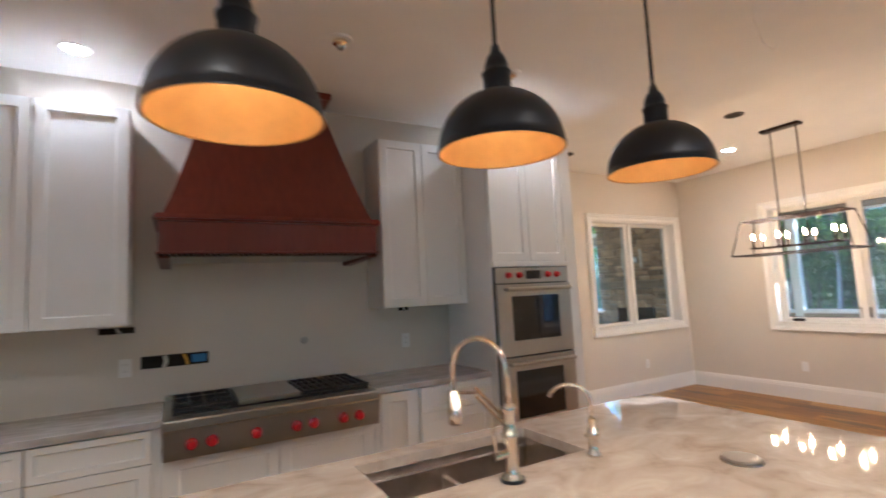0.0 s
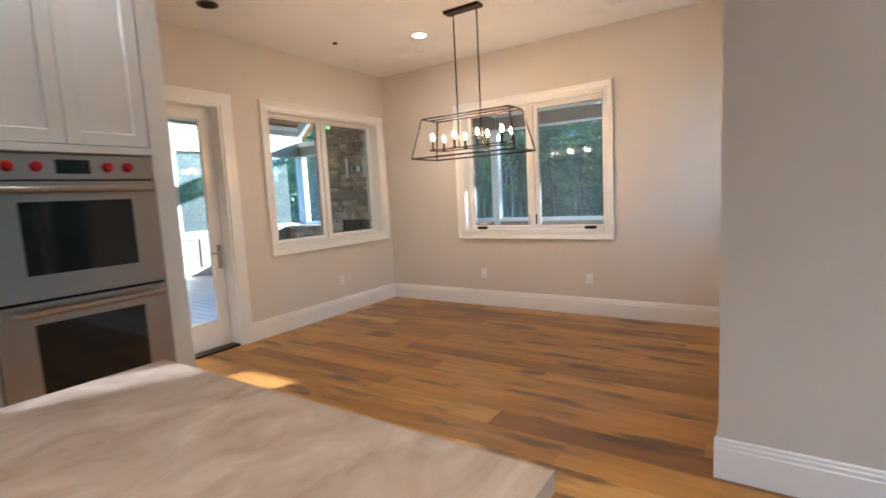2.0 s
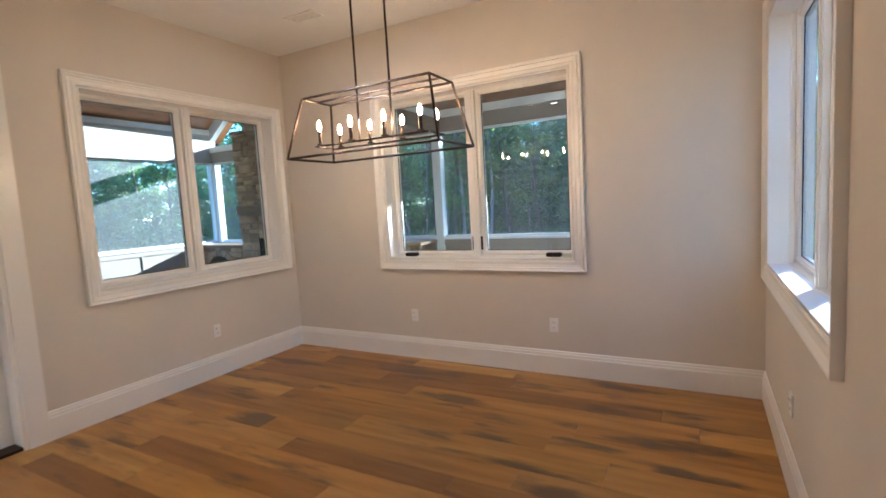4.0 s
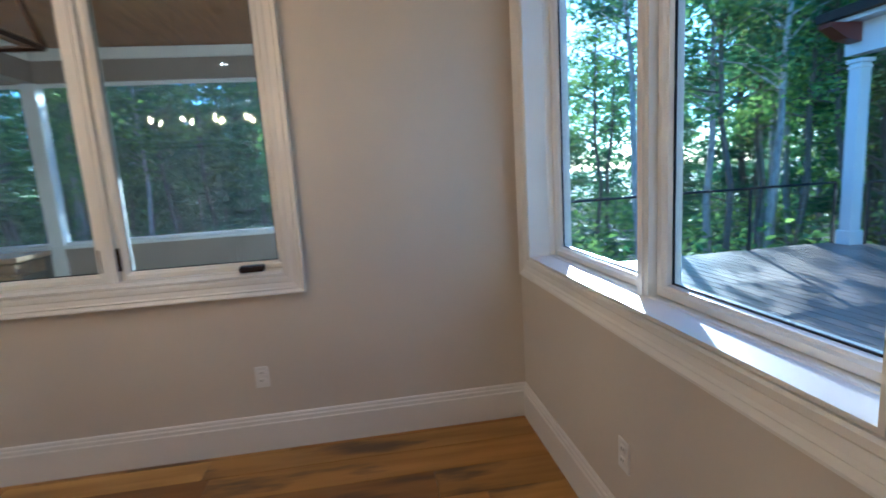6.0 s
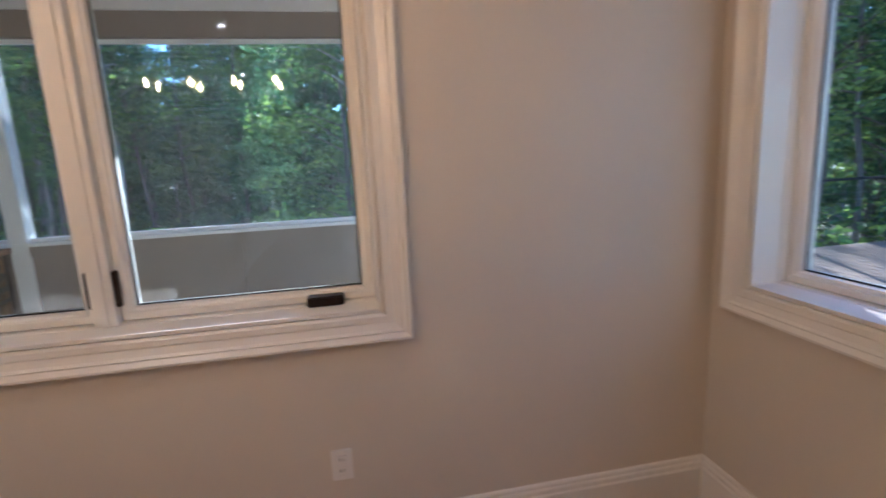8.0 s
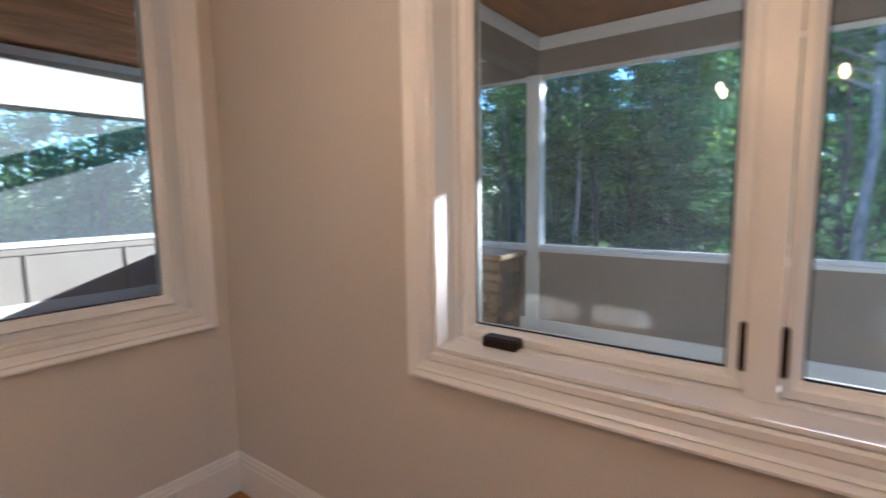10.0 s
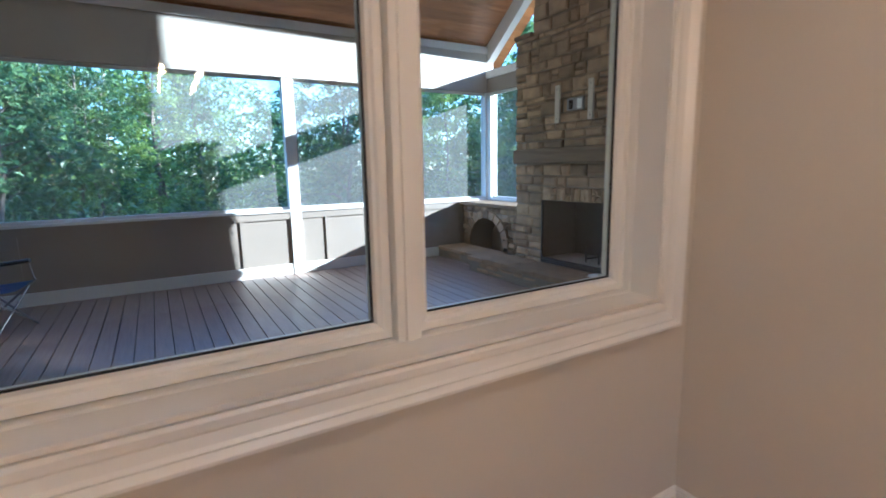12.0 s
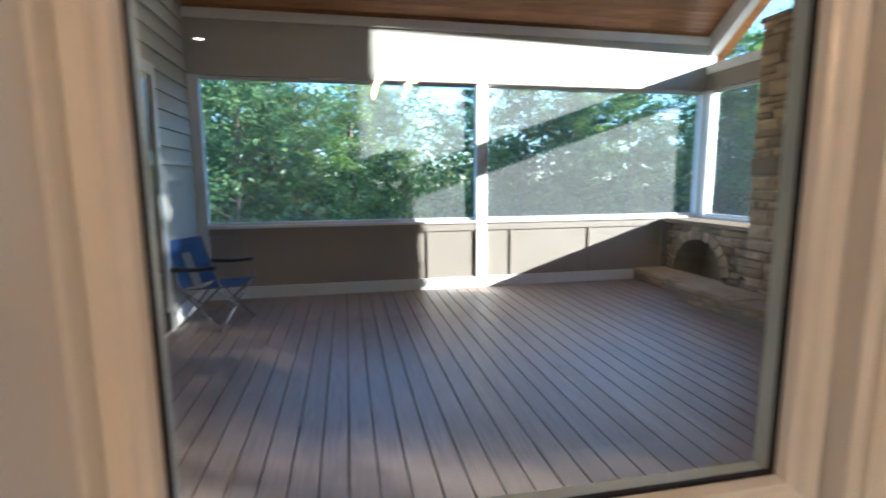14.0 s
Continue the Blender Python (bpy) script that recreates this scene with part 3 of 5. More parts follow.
# hood
hood = empty("range_hood", "dark red mahogany range hood with a rope moulding", "range hood")
HX0, HX1, HY = -0.875, 0.455, 2.80
bm = boxes((HX0, HX1, HY, YK - 0.002, 1.852, 2.03))
box(bm, HX0 - 0.012, HX1 + 0.012, HY - 0.012, YK - 0.002, 1.836, 1.851, 0.003)
part("apron", bm, WOODH, hood)
bm = bmesh.new()
hull(bm, [(HX0 - 0.03, HY - 0.03, 2.045), (HX1 + 0.03, HY - 0.03, 2.045), (HX1 + 0.03, YK - 0.002, 2.045), (HX0 - 0.03, YK - 0.002, 2.045)], [(HX0 - 0.012, HY - 0.012, 2.075), (HX1 + 0.012, HY - 0.012, 2.075), (HX1 + 0.012, YK - 0.002, 2.075), (HX0 - 0.012, YK - 0.002, 2.075)])
box(bm, HX0 - 0.018, HX1 + 0.018, HY - 0.018, YK - 0.002, 2.031, 2.0445)
part("band_moulding", bm, WOODH, hood)
bm = bmesh.new()
rings = []
for k in range(9):
    f = k / 8
    g = f ** 0.88
    x0, x1, y0 = HX0 + 0.02 + (0.27) * g, HX1 - 0.02 - 0.27 * g, HY + 0.02 + 0.28 * g
    z = 2.075 + (H - 0.09 - 2.075) * f
    rings.append([bm.verts.new(p) for p in ((x0, y0, z), (x1, y0, z), (x1, YK - 0.002, z), (x0, YK - 0.002, z))])
for a, b in zip(rings, rings[1:]):
    for i in range(4):
        bm.faces.new((a[i], a[(i + 1) % 4], b[(i + 1) % 4], b[i]))
bm.faces.new(list(reversed(rings[0])))
bm.faces.new(rings[-1])
part("flared_shroud", bm, WOODH, hood)
part("crown", boxes((-0.625, 0.205, 3.06, YK - 0.002, H - 0.095, H - 0.05), (-0.65, 0.23, 3.035, YK - 0.002, H - 0.0495, H - 0.002), bev=0.004), WOODH, hood)
bm = bmesh.new()
for k in range(44):
    xx = HX0 + 0.02 + (HX1 - HX0 - 0.04) * k / 43
    tube(bm, [(xx - 0.012, HY - 0.004, 1.838), (xx + 0.012, HY - 0.010, 1.820)], 0.008, 6)
part("rope_moulding", bm, BRONZE, hood, "dark carved rope moulding")
part("liner", boxes((HX0 + 0.05, HX1 - 0.05, HY + 0.04, YK - 0.05, 1.822, 1.835)), STEEL, hood)
for xx in (HX0 + 0.03, HX1 - 0.03):
    part("bracket", hull(bmesh.new(), [(xx - 0.03, HY + 0.03, 1.815), (xx + 0.03, HY + 0.03, 1.815), (xx + 0.03, YK - 0.002, 1.79), (xx - 0.03, YK - 0.002, 1.79)], [(xx - 0.03, HY, 1.835), (xx + 0.03, HY, 1.835), (xx + 0.03, YK - 0.002, 1.835), (xx - 0.03, YK - 0.002, 1.835)]), WOODH, hood)

# open wiring boxes cut in the kitchen wall
WIRE = [mat("wire_yellow", (0.65, 0.36, 0.05), 0.5), mat("wire_blue", (0.05, 0.22, 0.5), 0.5), mat("wire_white", (0.6, 0.58, 0.52), 0.5)]


def wire_box(x0, x1, z0, z1):
    t = empty("wall_cutout", "rough cut opening in drywall with loose wires", "wall opening", "wall cutouts")
    # flat dark sheet on the wall face stands in for shade inside the cut
    part("cavity_shade", boxes((x0, x1, YK - 0.0045, YK - 0.001, z0, z1)), DARK, t, "flat dark sheet painted as the shade of the stud cavity")
    w = x1 - x0
    if w > 0.25:
        part("electrical_box", boxes((x0 + w * 0.74, x1 - 0.015, YK - 0.012, YK - 0.0046, z0 + 0.015, z1 - 0.012), bev=0.003), WIRE[1], t, "blue plastic box")
        part("cable", tube(bmesh.new(), [(x0 + w * 0.62, YK - 0.009, z1 - 0.005), (x0 + w * 0.66, YK - 0.016, (z0 + z1) / 2), (x0 + w * 0.68, YK - 0.010, z0 + 0.005)], 0.009, 8), WIRE[0], t, "yellow cable")
        part("cable", tube(bmesh.new(), [(x0 + w * 0.34, YK - 0.009, z1 - 0.005), (x0 + w * 0.36, YK - 0.016, (z0 + z1) / 2), (x0 + w * 0.33, YK - 0.010, z0 + 0.005)], 0.014, 8), WIRE[2], t, "white cable")
    else:
        part("cable", tube(bmesh.new(), [(x0 + w * 0.5, YK - 0.009, z1 - 0.005), (x0 + w * 0.52, YK - 0.014, (z0 + z1) / 2), (x0 + w * 0.6, YK - 0.010, z0 + 0.005)], 0.008, 8), WIRE[2], t)


wire_box(-0.985, -0.585, 1.135, 1.215)
wire_box(-1.215, -1.02, 1.375, 1.415)
wire_box(0.86, 0.95, 1.405, 1.435)
stub = empty("pot_filler_stub", "chrome capped pipe stub in the wall", "pipe")
b = part("pipe", lathe(bmesh.new(), [(0, 0), (0.016, 0), (0.016, 0.04), (0.0, 0.04)], 14), STEEL, stub)
b.matrix_basis = pose(0.072, YK, 1.23, 90, 0, 0)
b = part("escutcheon", lathe(bmesh.new(), [(0.016, 0.001), (0.028, 0.001), (0.024, 0.008), (0.016, 0.009)], 16), STEEL, stub)
b.matrix_basis = pose(0.072, YK, 1.23, 90, 0, 0)

# ---- island ----
IX0, IX1, IY0, IY1 = -1.75, 1.52, 0.14, 1.50
SX0, SX1, SY0, SY1 = -0.21, 0.575, 1.03, 1.41
bm = boxes((IX0, SX0, IY0, IY1, 0.875, 0.915), (SX1, IX1, IY0, IY1, 0.875, 0.915), (SX0, SX1, IY0, SY0, 0.875, 0.915), (SX0, SX1, SY1, IY1, 0.875, 0.915))
bmesh.ops.remove_doubles(bm, verts=bm.verts, dist=1e-4)
tagged(part("island_countertop", bm, COUNTER), "polished cream and pink veined stone island top", "countertop")
isl = empty("kitchen_island", "pale grey painted kitchen island with panelled end", "kitchen island")
ISLP = mat("island_paint", (0.55, 0.56, 0.57), 0.4, var=0.02)
part("carcass", boxes((IX0 + 0.04, SX0 - 0.05, IY0 + 0.32, IY1 - 0.03, 0.1, 0.874), (SX1 + 0.05, IX1 - 0.05, IY0 + 0.32, IY1 - 0.03, 0.1, 0.874), (SX0 - 0.05, SX1 + 0.05, IY0 + 0.32, IY1 - 0.03, 0.1, 0.60)), ISLP, isl)
part("toe_kick", boxes((IX0 + 0.1, IX1 - 0.1, IY0 + 0.38, IY1 - 0.1, 0, 0.0995)), ISLP, isl)
part("end_panel", shaker(bmesh.new(), IY0 + 0.02, IY1 - 0.02, 0.0, 0.874, 0.0, 0.09), ISLP, isl).matrix_basis = pose(IX1 - 0.049, 0, 0, 0, 0, 90)
part("end_panel", shaker(bmesh.new(), -IY1 + 0.02, -IY0 - 0.02, 0.0, 0.874, 0.0, 0.09), ISLP, isl).matrix_basis = pose(IX0 + 0.039, 0, 0, 0, 0, -90)
for k in range(4):
    w = (IX1 - IX0 - 0.2) / 4
    part("back_panel", shaker(bmesh.new(), IX0 + 0.1 + k * w, IX0 + 0.1 + (k + 1) * w - 0.004, 0.1, 0.87, IY0 + 0.319, 0.07), ISLP, isl)
sink = empty("undermount_sink", "dark stainless double bowl workstation sink", "sink")
SINKM = mat("sink_steel", (0.66, 0.58, 0.52), 0.30, 1.0, var=0.1, scale=20, stretch=(1, 12, 1))
t = 0.006
x0, x1, y0, y1, zb, zt = SX0 - 0.012, SX1 + 0.012, SY0 - 0.012, SY1 + 0.012, 0.655, 0.874
part("basin_floor", boxes((x0, x1, y0, y1, zb, zb + t)), SINKM, sink)
for q in ((x0, x0 + t, y0, y1, zb + t, zt), (x1 - t, x1, y0, y1, zb + t, zt), (x0 + t, x1 - t, y0, y0 + t, zb + t, zt), (x0 + t, x1 - t, y1 - t, y1, zb + t, zt)):
    part("basin_wall", boxes(q), SINKM, sink)
part("divider", boxes((0.155, 0.18, y0 + t, y1 - t, zb + t, 0.80), bev=0.006), SINKM, sink)
part("ledge", boxes((x0 + t, x1 - t, y1 - t - 0.018, y1 - t, 0.835, 0.84), (x0 + t, x1 - t, y0 + t, y0 + t + 0.018, 0.835, 0.84)), SINKM, sink)
for xx in (-0.03, 0.38):
    part("drain", lathe(bmesh.new(), [(0, 0.001), (0.045, 0.001), (0.04, 0.006), (0, 0.004)], 20, xx, 1.22, zb + t), STEEL, sink)

fx, fy = 0.172, 0.955
tap = empty("kitchen_faucet", "polished nickel articulated pull-down faucet", "faucet")
part("base", lathe(bmesh.new(), [(0, 0), (0.036, 0), (0.036, 0.012), (0.026, 0.02), (0.023, 0.03), (0.022, 0.13), (0.027, 0.135), (0.027, 0.15), (0.020, 0.155), (0.020, 0.21), (0.025, 0.215), (0.025, 0.235), (0.017, 0.245), (0, 0.245)], 24, fx, fy, 0.916), NICKEL, tap, smooth=True)
part("foot_ring", lathe(bmesh.new(), [(0.02, 0), (0.040, 0), (0.040, 0.008), (0.03, 0.012)], 24, fx, fy, 0.9155), BLACKM, tap)
dv = Vector((-0.10, 0.19, 0)).normalized()
P = Vector((fx, fy, 0.916))
pts = [P + Vector((0, 0, 0.24)), P + Vector((0, 0, 0.33))]
R = 0.105
for k in range(13):
    a = math.pi * k / 12
    pts.append(P + dv * (R - R * math.cos(a)) + Vector((0, 0, 0.345 + R * 1.05 * math.sin(a))))
pts += [P + dv * 2 * R + Vector((0, 0, 0.27))]
part("spout", tube(bmesh.new(), pts, 0.0095, 14), NICKEL, tap, smooth=True)
part("spray_head", tube(bmesh.new(), [P + dv * 2 * R + Vector((0, 0, z)) for z in (0.272, 0.268, 0.225, 0.222, 0.16, 0.155)], [0.014, 0.019, 0.019, 0.023, 0.023, 0.018], 18), NICKEL, tap, smooth=True)
bm = tube(bmesh.new(), [P + Vector((0, 0, 0.20)) + dv * 0.02, P + dv * 0.12 + Vector((0, 0, 0.285))], 0.0065, 10)
tube(bm, [P + Vector((0, 0, 0.175)) + dv * 0.02, P + dv * 0.12 + Vector((0, 0, 0.258))], 0.0065, 10)
tube(bm, [P + dv * 0.115 + Vector((0, 0, 0.272)), P + dv * 2 * R + Vector((0, 0, 0.262))], 0.006, 10)
part("support_arm", bm, NICKEL, tap)
sd = Vector((-0.8, -0.1, 0)).normalized()
bm = tube(bmesh.new(), [P + Vector((0, 0, 0.09)), P + sd * 0.075 + Vector((0, 0, 0.09))], 0.014, 14)
tube(bm, [P + sd * 0.065 + Vector((0, 0, 0.09)), P + sd * 0.072 + Vector((0, 0, 0.18))], 0.006, 10)
part("lever_handle", bm, NICKEL, tap)

tap2 = empty("filter_faucet", "small polished nickel drinking water faucet", "faucet")
qx, qy = 0.547, 0.962
part("base", lathe(bmesh.new(), [(0, 0), (0.025, 0), (0.025, 0.01), (0.017, 0.016), (0.016, 0.06), (0.022, 0.064), (0.022, 0.09), (0.014, 0.095), (0.013, 0.13), (0, 0.13)], 20, qx, qy, 0.916), NICKEL, tap2, smooth=True)
Q = Vector((qx, qy, 0.916))
d2 = Vector((-0.12, 0.10, 0)).normalized()
pts = [Q + Vector((0, 0, 0.12)), Q + Vector((0, 0, 0.19))]
for k in range(10):
    a = math.radians(165) * k / 9
    pts.append(Q + d2 * (0.075 - 0.075 * math.cos(a)) + Vector((0, 0, 0.195 + 0.06 * math.sin(a))))
part("spout", tube(bmesh.new(), pts, 0.0075, 12), NICKEL, tap2, smooth=True)
part("lever_handle", tube(bmesh.new(), [Q + Vector((0, 0, 0.078)), Q + Vector((-0.055, -0.02, 0.085))], 0.006, 10), NICKEL, tap2)
disc = empty("air_switch_cap", "round brushed steel pop-up outlet cap on the island", "outlet cap")
part("cap", lathe(bmesh.new(), [(0.0, 0.0), (0.056, 0.0), (0.060, 0.004), (0.060, 0.009), (0.056, 0.013), (0.0, 0.013)], 36, 0.895, 0.632, 0.9155), STEEL, disc)
part("rim", lathe(bmesh.new(), [(0.060, 0.0), (0.066, 0.0), (0.064, 0.005), (0.060, 0.005)], 36, 0.895, 0.632, 0.9155), NICKEL, disc)

# ---- lamps ----
def glow(name, col, strength):
    m = bpy.data.materials.new(name)
    m.use_nodes = True
    b = m.node_tree.nodes["Principled BSDF"]
    b.inputs["Base Color"].default_value = (*col, 1)
    b.inputs["Emission Color"].default_value = (*col, 1)
    b.inputs["Emission Strength"].default_value = strength
    return m


BULBM = glow("bulb_glow", (1.0, 0.61, 0.29), 76.0)
PENDM = glow("pendant_glow", (1.0, 0.72, 0.38), 3.2)
CANM = glow("can_glow", (1.0, 0.95, 0.9), 20.0)


def pendant(x, y, z):
    """z: the rim."""
    top = empty("pendant_lamp", "black metal dome pendant lamp with a gold lining", "pendant lamp", "island pendants")
    R = 0.194
    prof = [(R * math.cos(a), 0.185 * math.sin(a)) for a in [math.radians(90) * k / 14 for k in range(15)]]
    prof = [p for p in prof if p[0] > 0.04] + [(0.038, 0.185)]
    part("shade", lathe(bmesh.new(), [(R + 0.004, -0.004), (R + 0.004, 0.004)] + [(r + 0.001, h + 0.004) for r, h in prof], 48, x, y, z), BLACKM, top, smooth=True)
    part("lining", lathe(bmesh.new(), [(R + 0.003, -0.004), (R - 0.004, -0.003)] + [(max(r - 0.004, 0.02), h - 0.001) for r, h in prof], 48, x, y, z), GOLD, top, "matte gold lining", smooth=True)
    part("socket", lathe(bmesh.new(), [(0.044, 0.183), (0.044, 0.24), (0.048, 0.243), (0.048, 0.25), (0.038, 0.254), (0.038, 0.275), (0.03, 0.30), (0.018, 0.315), (0.012, 0.34), (0.0, 0.34)], 28, x, y, z), BLACKM, top, smooth=True)
    part("rod", tube(bmesh.new(), [(x, y, z + 0.33), (x, y, H - 0.02)], 0.0065, 10), BLACKM, top)
    part("canopy", lathe(bmesh.new(), [(0, -0.022), (0.055, -0.022), (0.06, -0.016), (0.06, -0.001), (0, -0.001)], 28, x, y, H), BLACKM, top)
    part("bulb", lathe(bmesh.new(), [(0.0, 0.065), (0.018, 0.07), (0.03, 0.095), (0.028, 0.12), (0.014, 0.15), (0.0, 0.152)], 18, x, y, z + 0.02), PENDM, top, "lit warm bulb", smooth=True)


for px_ in (-0.675, 0.08, 0.835):
    pendant(px_ + 0.017, 0.805, 1.96)

CX, CY = 4.62, 2.07
ch = empty("chandelier", "black metal linear cage chandelier with eight candle bulbs", "chandelier")
bx, by, tx, ty, zb, zt = 0.21, 0.53, 0.13, 0.45, 1.765, 2.125
B4 = [(CX + sx * bx, CY + sy * by, zb) for sx, sy in ((-1, -1), (1, -1), (1, 1), (-1, 1))]
T4 = [(CX + sx * tx, CY + sy * ty, zt) for sx, sy in ((-1, -1), (1, -1), (1, 1), (-1, 1))]
for i in range(4):
    part("bottom_bar", tube(bmesh.new(), [B4[i], B4[(i + 1) % 4]], 0.0075, 4), BRONZE, ch)
    part("top_bar", tube(bmesh.new(), [T4[i], T4[(i + 1) % 4]], 0.0075, 4), BRONZE, ch)
    part("corner_bar", tube(bmesh.new(), [B4[i], T4[i]], 0.0075, 4), BRONZE, ch)
part("canopy", boxes((CX - 0.05, CX + 0.05, CY - 0.15, CY + 0.21, H - 0.03, H - 0.001), bev=0.004), BRONZE, ch)
for dy in (-0.11, 0.13):
    part("stem", tube(bmesh.new(), [(CX, CY + dy, 1.84), (CX, CY + dy, H - 0.03)], 0.0065, 8), BRONZE, ch)
part("centre_bar", tube(bmesh.new(), [(CX, CY - ty, zt), (CX, CY + ty, zt)], 0.0065, 4), BRONZE, ch)
for sx in (-0.095, 0.095):
    part("candle_rail", tube(bmesh.new(), [(CX + sx, CY - 0.40, 1.835), (CX + sx, CY + 0.40, 1.835)], 0.0065, 6), BRONZE, ch)
    for dy in (-0.36, -0.12, 0.12, 0.36):
        c = part("candle", lathe(bmesh.new(), [(0, 0), (0.02, 0.0), (0.022, 0.008), (0.011, 0.012), (0.011, 0.085), (0, 0.085)], 14, CX + sx, CY + dy, 1.84), BRONZE, ch)
        part("bulb", lathe(bmesh.new(), [(0.006, 0.085), (0.009, 0.096), (0.012, 0.110), (0.010, 0.126), (0.004, 0.144), (0.0, 0.148)], 14, CX + sx, CY + dy, 1.84), BULBM, c, "lit candle bulb", smooth=True)
for dy in (-0.40, 0.40):
    part("cross_bar", tube(bmesh.new(), [(CX - 0.095, CY + dy, 1.835), (CX + 0.095, CY + dy, 1.835)], 0.0065, 6), BRONZE, ch)


def can_light(x, y, z, lit=True, label="round recessed ceiling light, lit", slope=0.0):
    t = empty("recessed_light", label, "ceiling light", "recessed lights", at=(x, y, z))
    t.rotation_euler = (slope, 0, 0)
    part("trim_ring", lathe(bmesh.new(), [(0.062, -0.001), (0.085, -0.001), (0.083, -0.007), (0.066, -0.009), (0.062, -0.006)], 28), PLASTIC if lit else BRONZE, t)
    part("lens", lathe(bmesh.new(), [(0.0, -0.004), (0.062, -0.004), (0.062, -0.002), (0, -0.002)], 28), CANM if lit else DARK, t, "glowing lens" if lit else "dark unlit can")


# three at x -2.6, -1.4 and 0.55 are unseen, added to brighten the kitchen
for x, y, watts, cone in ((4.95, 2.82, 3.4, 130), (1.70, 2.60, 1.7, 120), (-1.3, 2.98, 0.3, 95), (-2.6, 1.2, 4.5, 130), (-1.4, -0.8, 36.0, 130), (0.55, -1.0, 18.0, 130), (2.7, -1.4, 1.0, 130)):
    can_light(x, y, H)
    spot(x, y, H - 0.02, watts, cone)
for x, y in ((3.79, 2.09), (3.16, 3.65), (4.46, 0.64)):
    can_light(x, y, H, False, "unlit recessed ceiling can with a bronze trim")
for x, y in ((0.067, 2.27), (1.28, 2.22)):
    t = empty("ceiling_speaker_stub", "small brass capped fixture hanging at the ceiling", "ceiling fixture")
    part("plate", lathe(bmesh.new(), [(0, -0.012), (0.07, -0.012), (0.075, -0.001), (0, -0.001)], 24, x, y, H), PLASTIC, t)
    part("socket", lathe(bmesh.new(), [(0, -0.06), (0.018, -0.06), (0.025, -0.045), (0.045, -0.03), (0.045, -0.012), (0, -0.012)], 20, x, y, H), NICKEL, t, "brass socket")
for x, y, ang in ((5.45, 0.9, 90), (5.39, 3.29, 90)):
    v = empty("ceiling_vent", "white slotted ceiling air vent", "air vent", at=(x, y, H))
    v.rotation_euler = (0, 0, radians(ang))
    part("frame", boxes((-0.16, 0.16, -0.075, -0.06, -0.009, -0.001), (-0.16, 0.16, 0.06, 0.075, -0.009, -0.001), (-0.16, -0.145, -0.0595, 0.0595, -0.009, -0.001), (0.145, 0.16, -0.0595, 0.0595, -0.009, -0.001)), PLASTIC, v)
    part("backing", boxes((-0.144, 0.144, -0.0595, 0.0595, -0.003, -0.001)), DARK, v)
    for k in range(7):
        part("slat", boxes((-0.144, 0.144, -0.054 + k * 0.0165, -0.046 + k * 0.0165, -0.008, -0.004)), PLASTIC, v)
t = empty("smoke_detector_base", "small dark sprinkler cap on the ceiling", "ceiling fixture")
part("cap", lathe(bmesh.new(), [(0, -0.015), (0.02, -0.015), (0.025, -0.001), (0, -0.001)], 16, 4.54, 3.62, H), BRONZE, t)
t = empty("hanging_wire", "thin loop of white wire hanging from the ceiling", "wire")
part("wire", tube(bmesh.new(), [(2.0, 0.98, H - 0.001), (2.0, 0.97, H - 0.12), (2.03, 0.95, H - 0.25), (2.08, 0.93, H - 0.29), (2.12, 0.91, H - 0.24)], 0.0025, 6), PLASTIC, t)
# ---- screened porch ----
HO_E, HO_N = XF + TH, YL + TH      # outer faces of the house
EAVE, SLOPE = 3.38, 0.75
YR = (HO_N + PN) / 2
ZR = EAVE + SLOPE * (PN - YR)
SILL, BEAM = 0.85, 2.645

structure("porch_subfloor", boxes((PW, PX + 0.1, HO_N, PN + 0.1, PF - 0.25, PF - 0.03), (HO_E, PX + 0.1, -0.4, HO_N - 0.001, PF - 0.25, PF - 0.03)), DARK, "dark joists under the porch deck", "floor")
tagged(part("lap_siding_wall", boxes((PW - 0.2, PW - 0.02, HO_N, PN + 0.2, -1.0, 6.0)), SIDING), "grey lap siding wall of the house", "wall", kind="structure")
# gable end and eave wall of the house above the dining room
tagged(part("house_outer_wall", boxes((PW, HO_E + 0.012, HO_N, HO_N + 0.012, H + 0.1, EAVE), (HO_E + 0.001, HO_E + 0.013, -TH, HO_N, 2.55, 3.2)), SIDING), "grey siding above the windows", "wall", kind="structure")


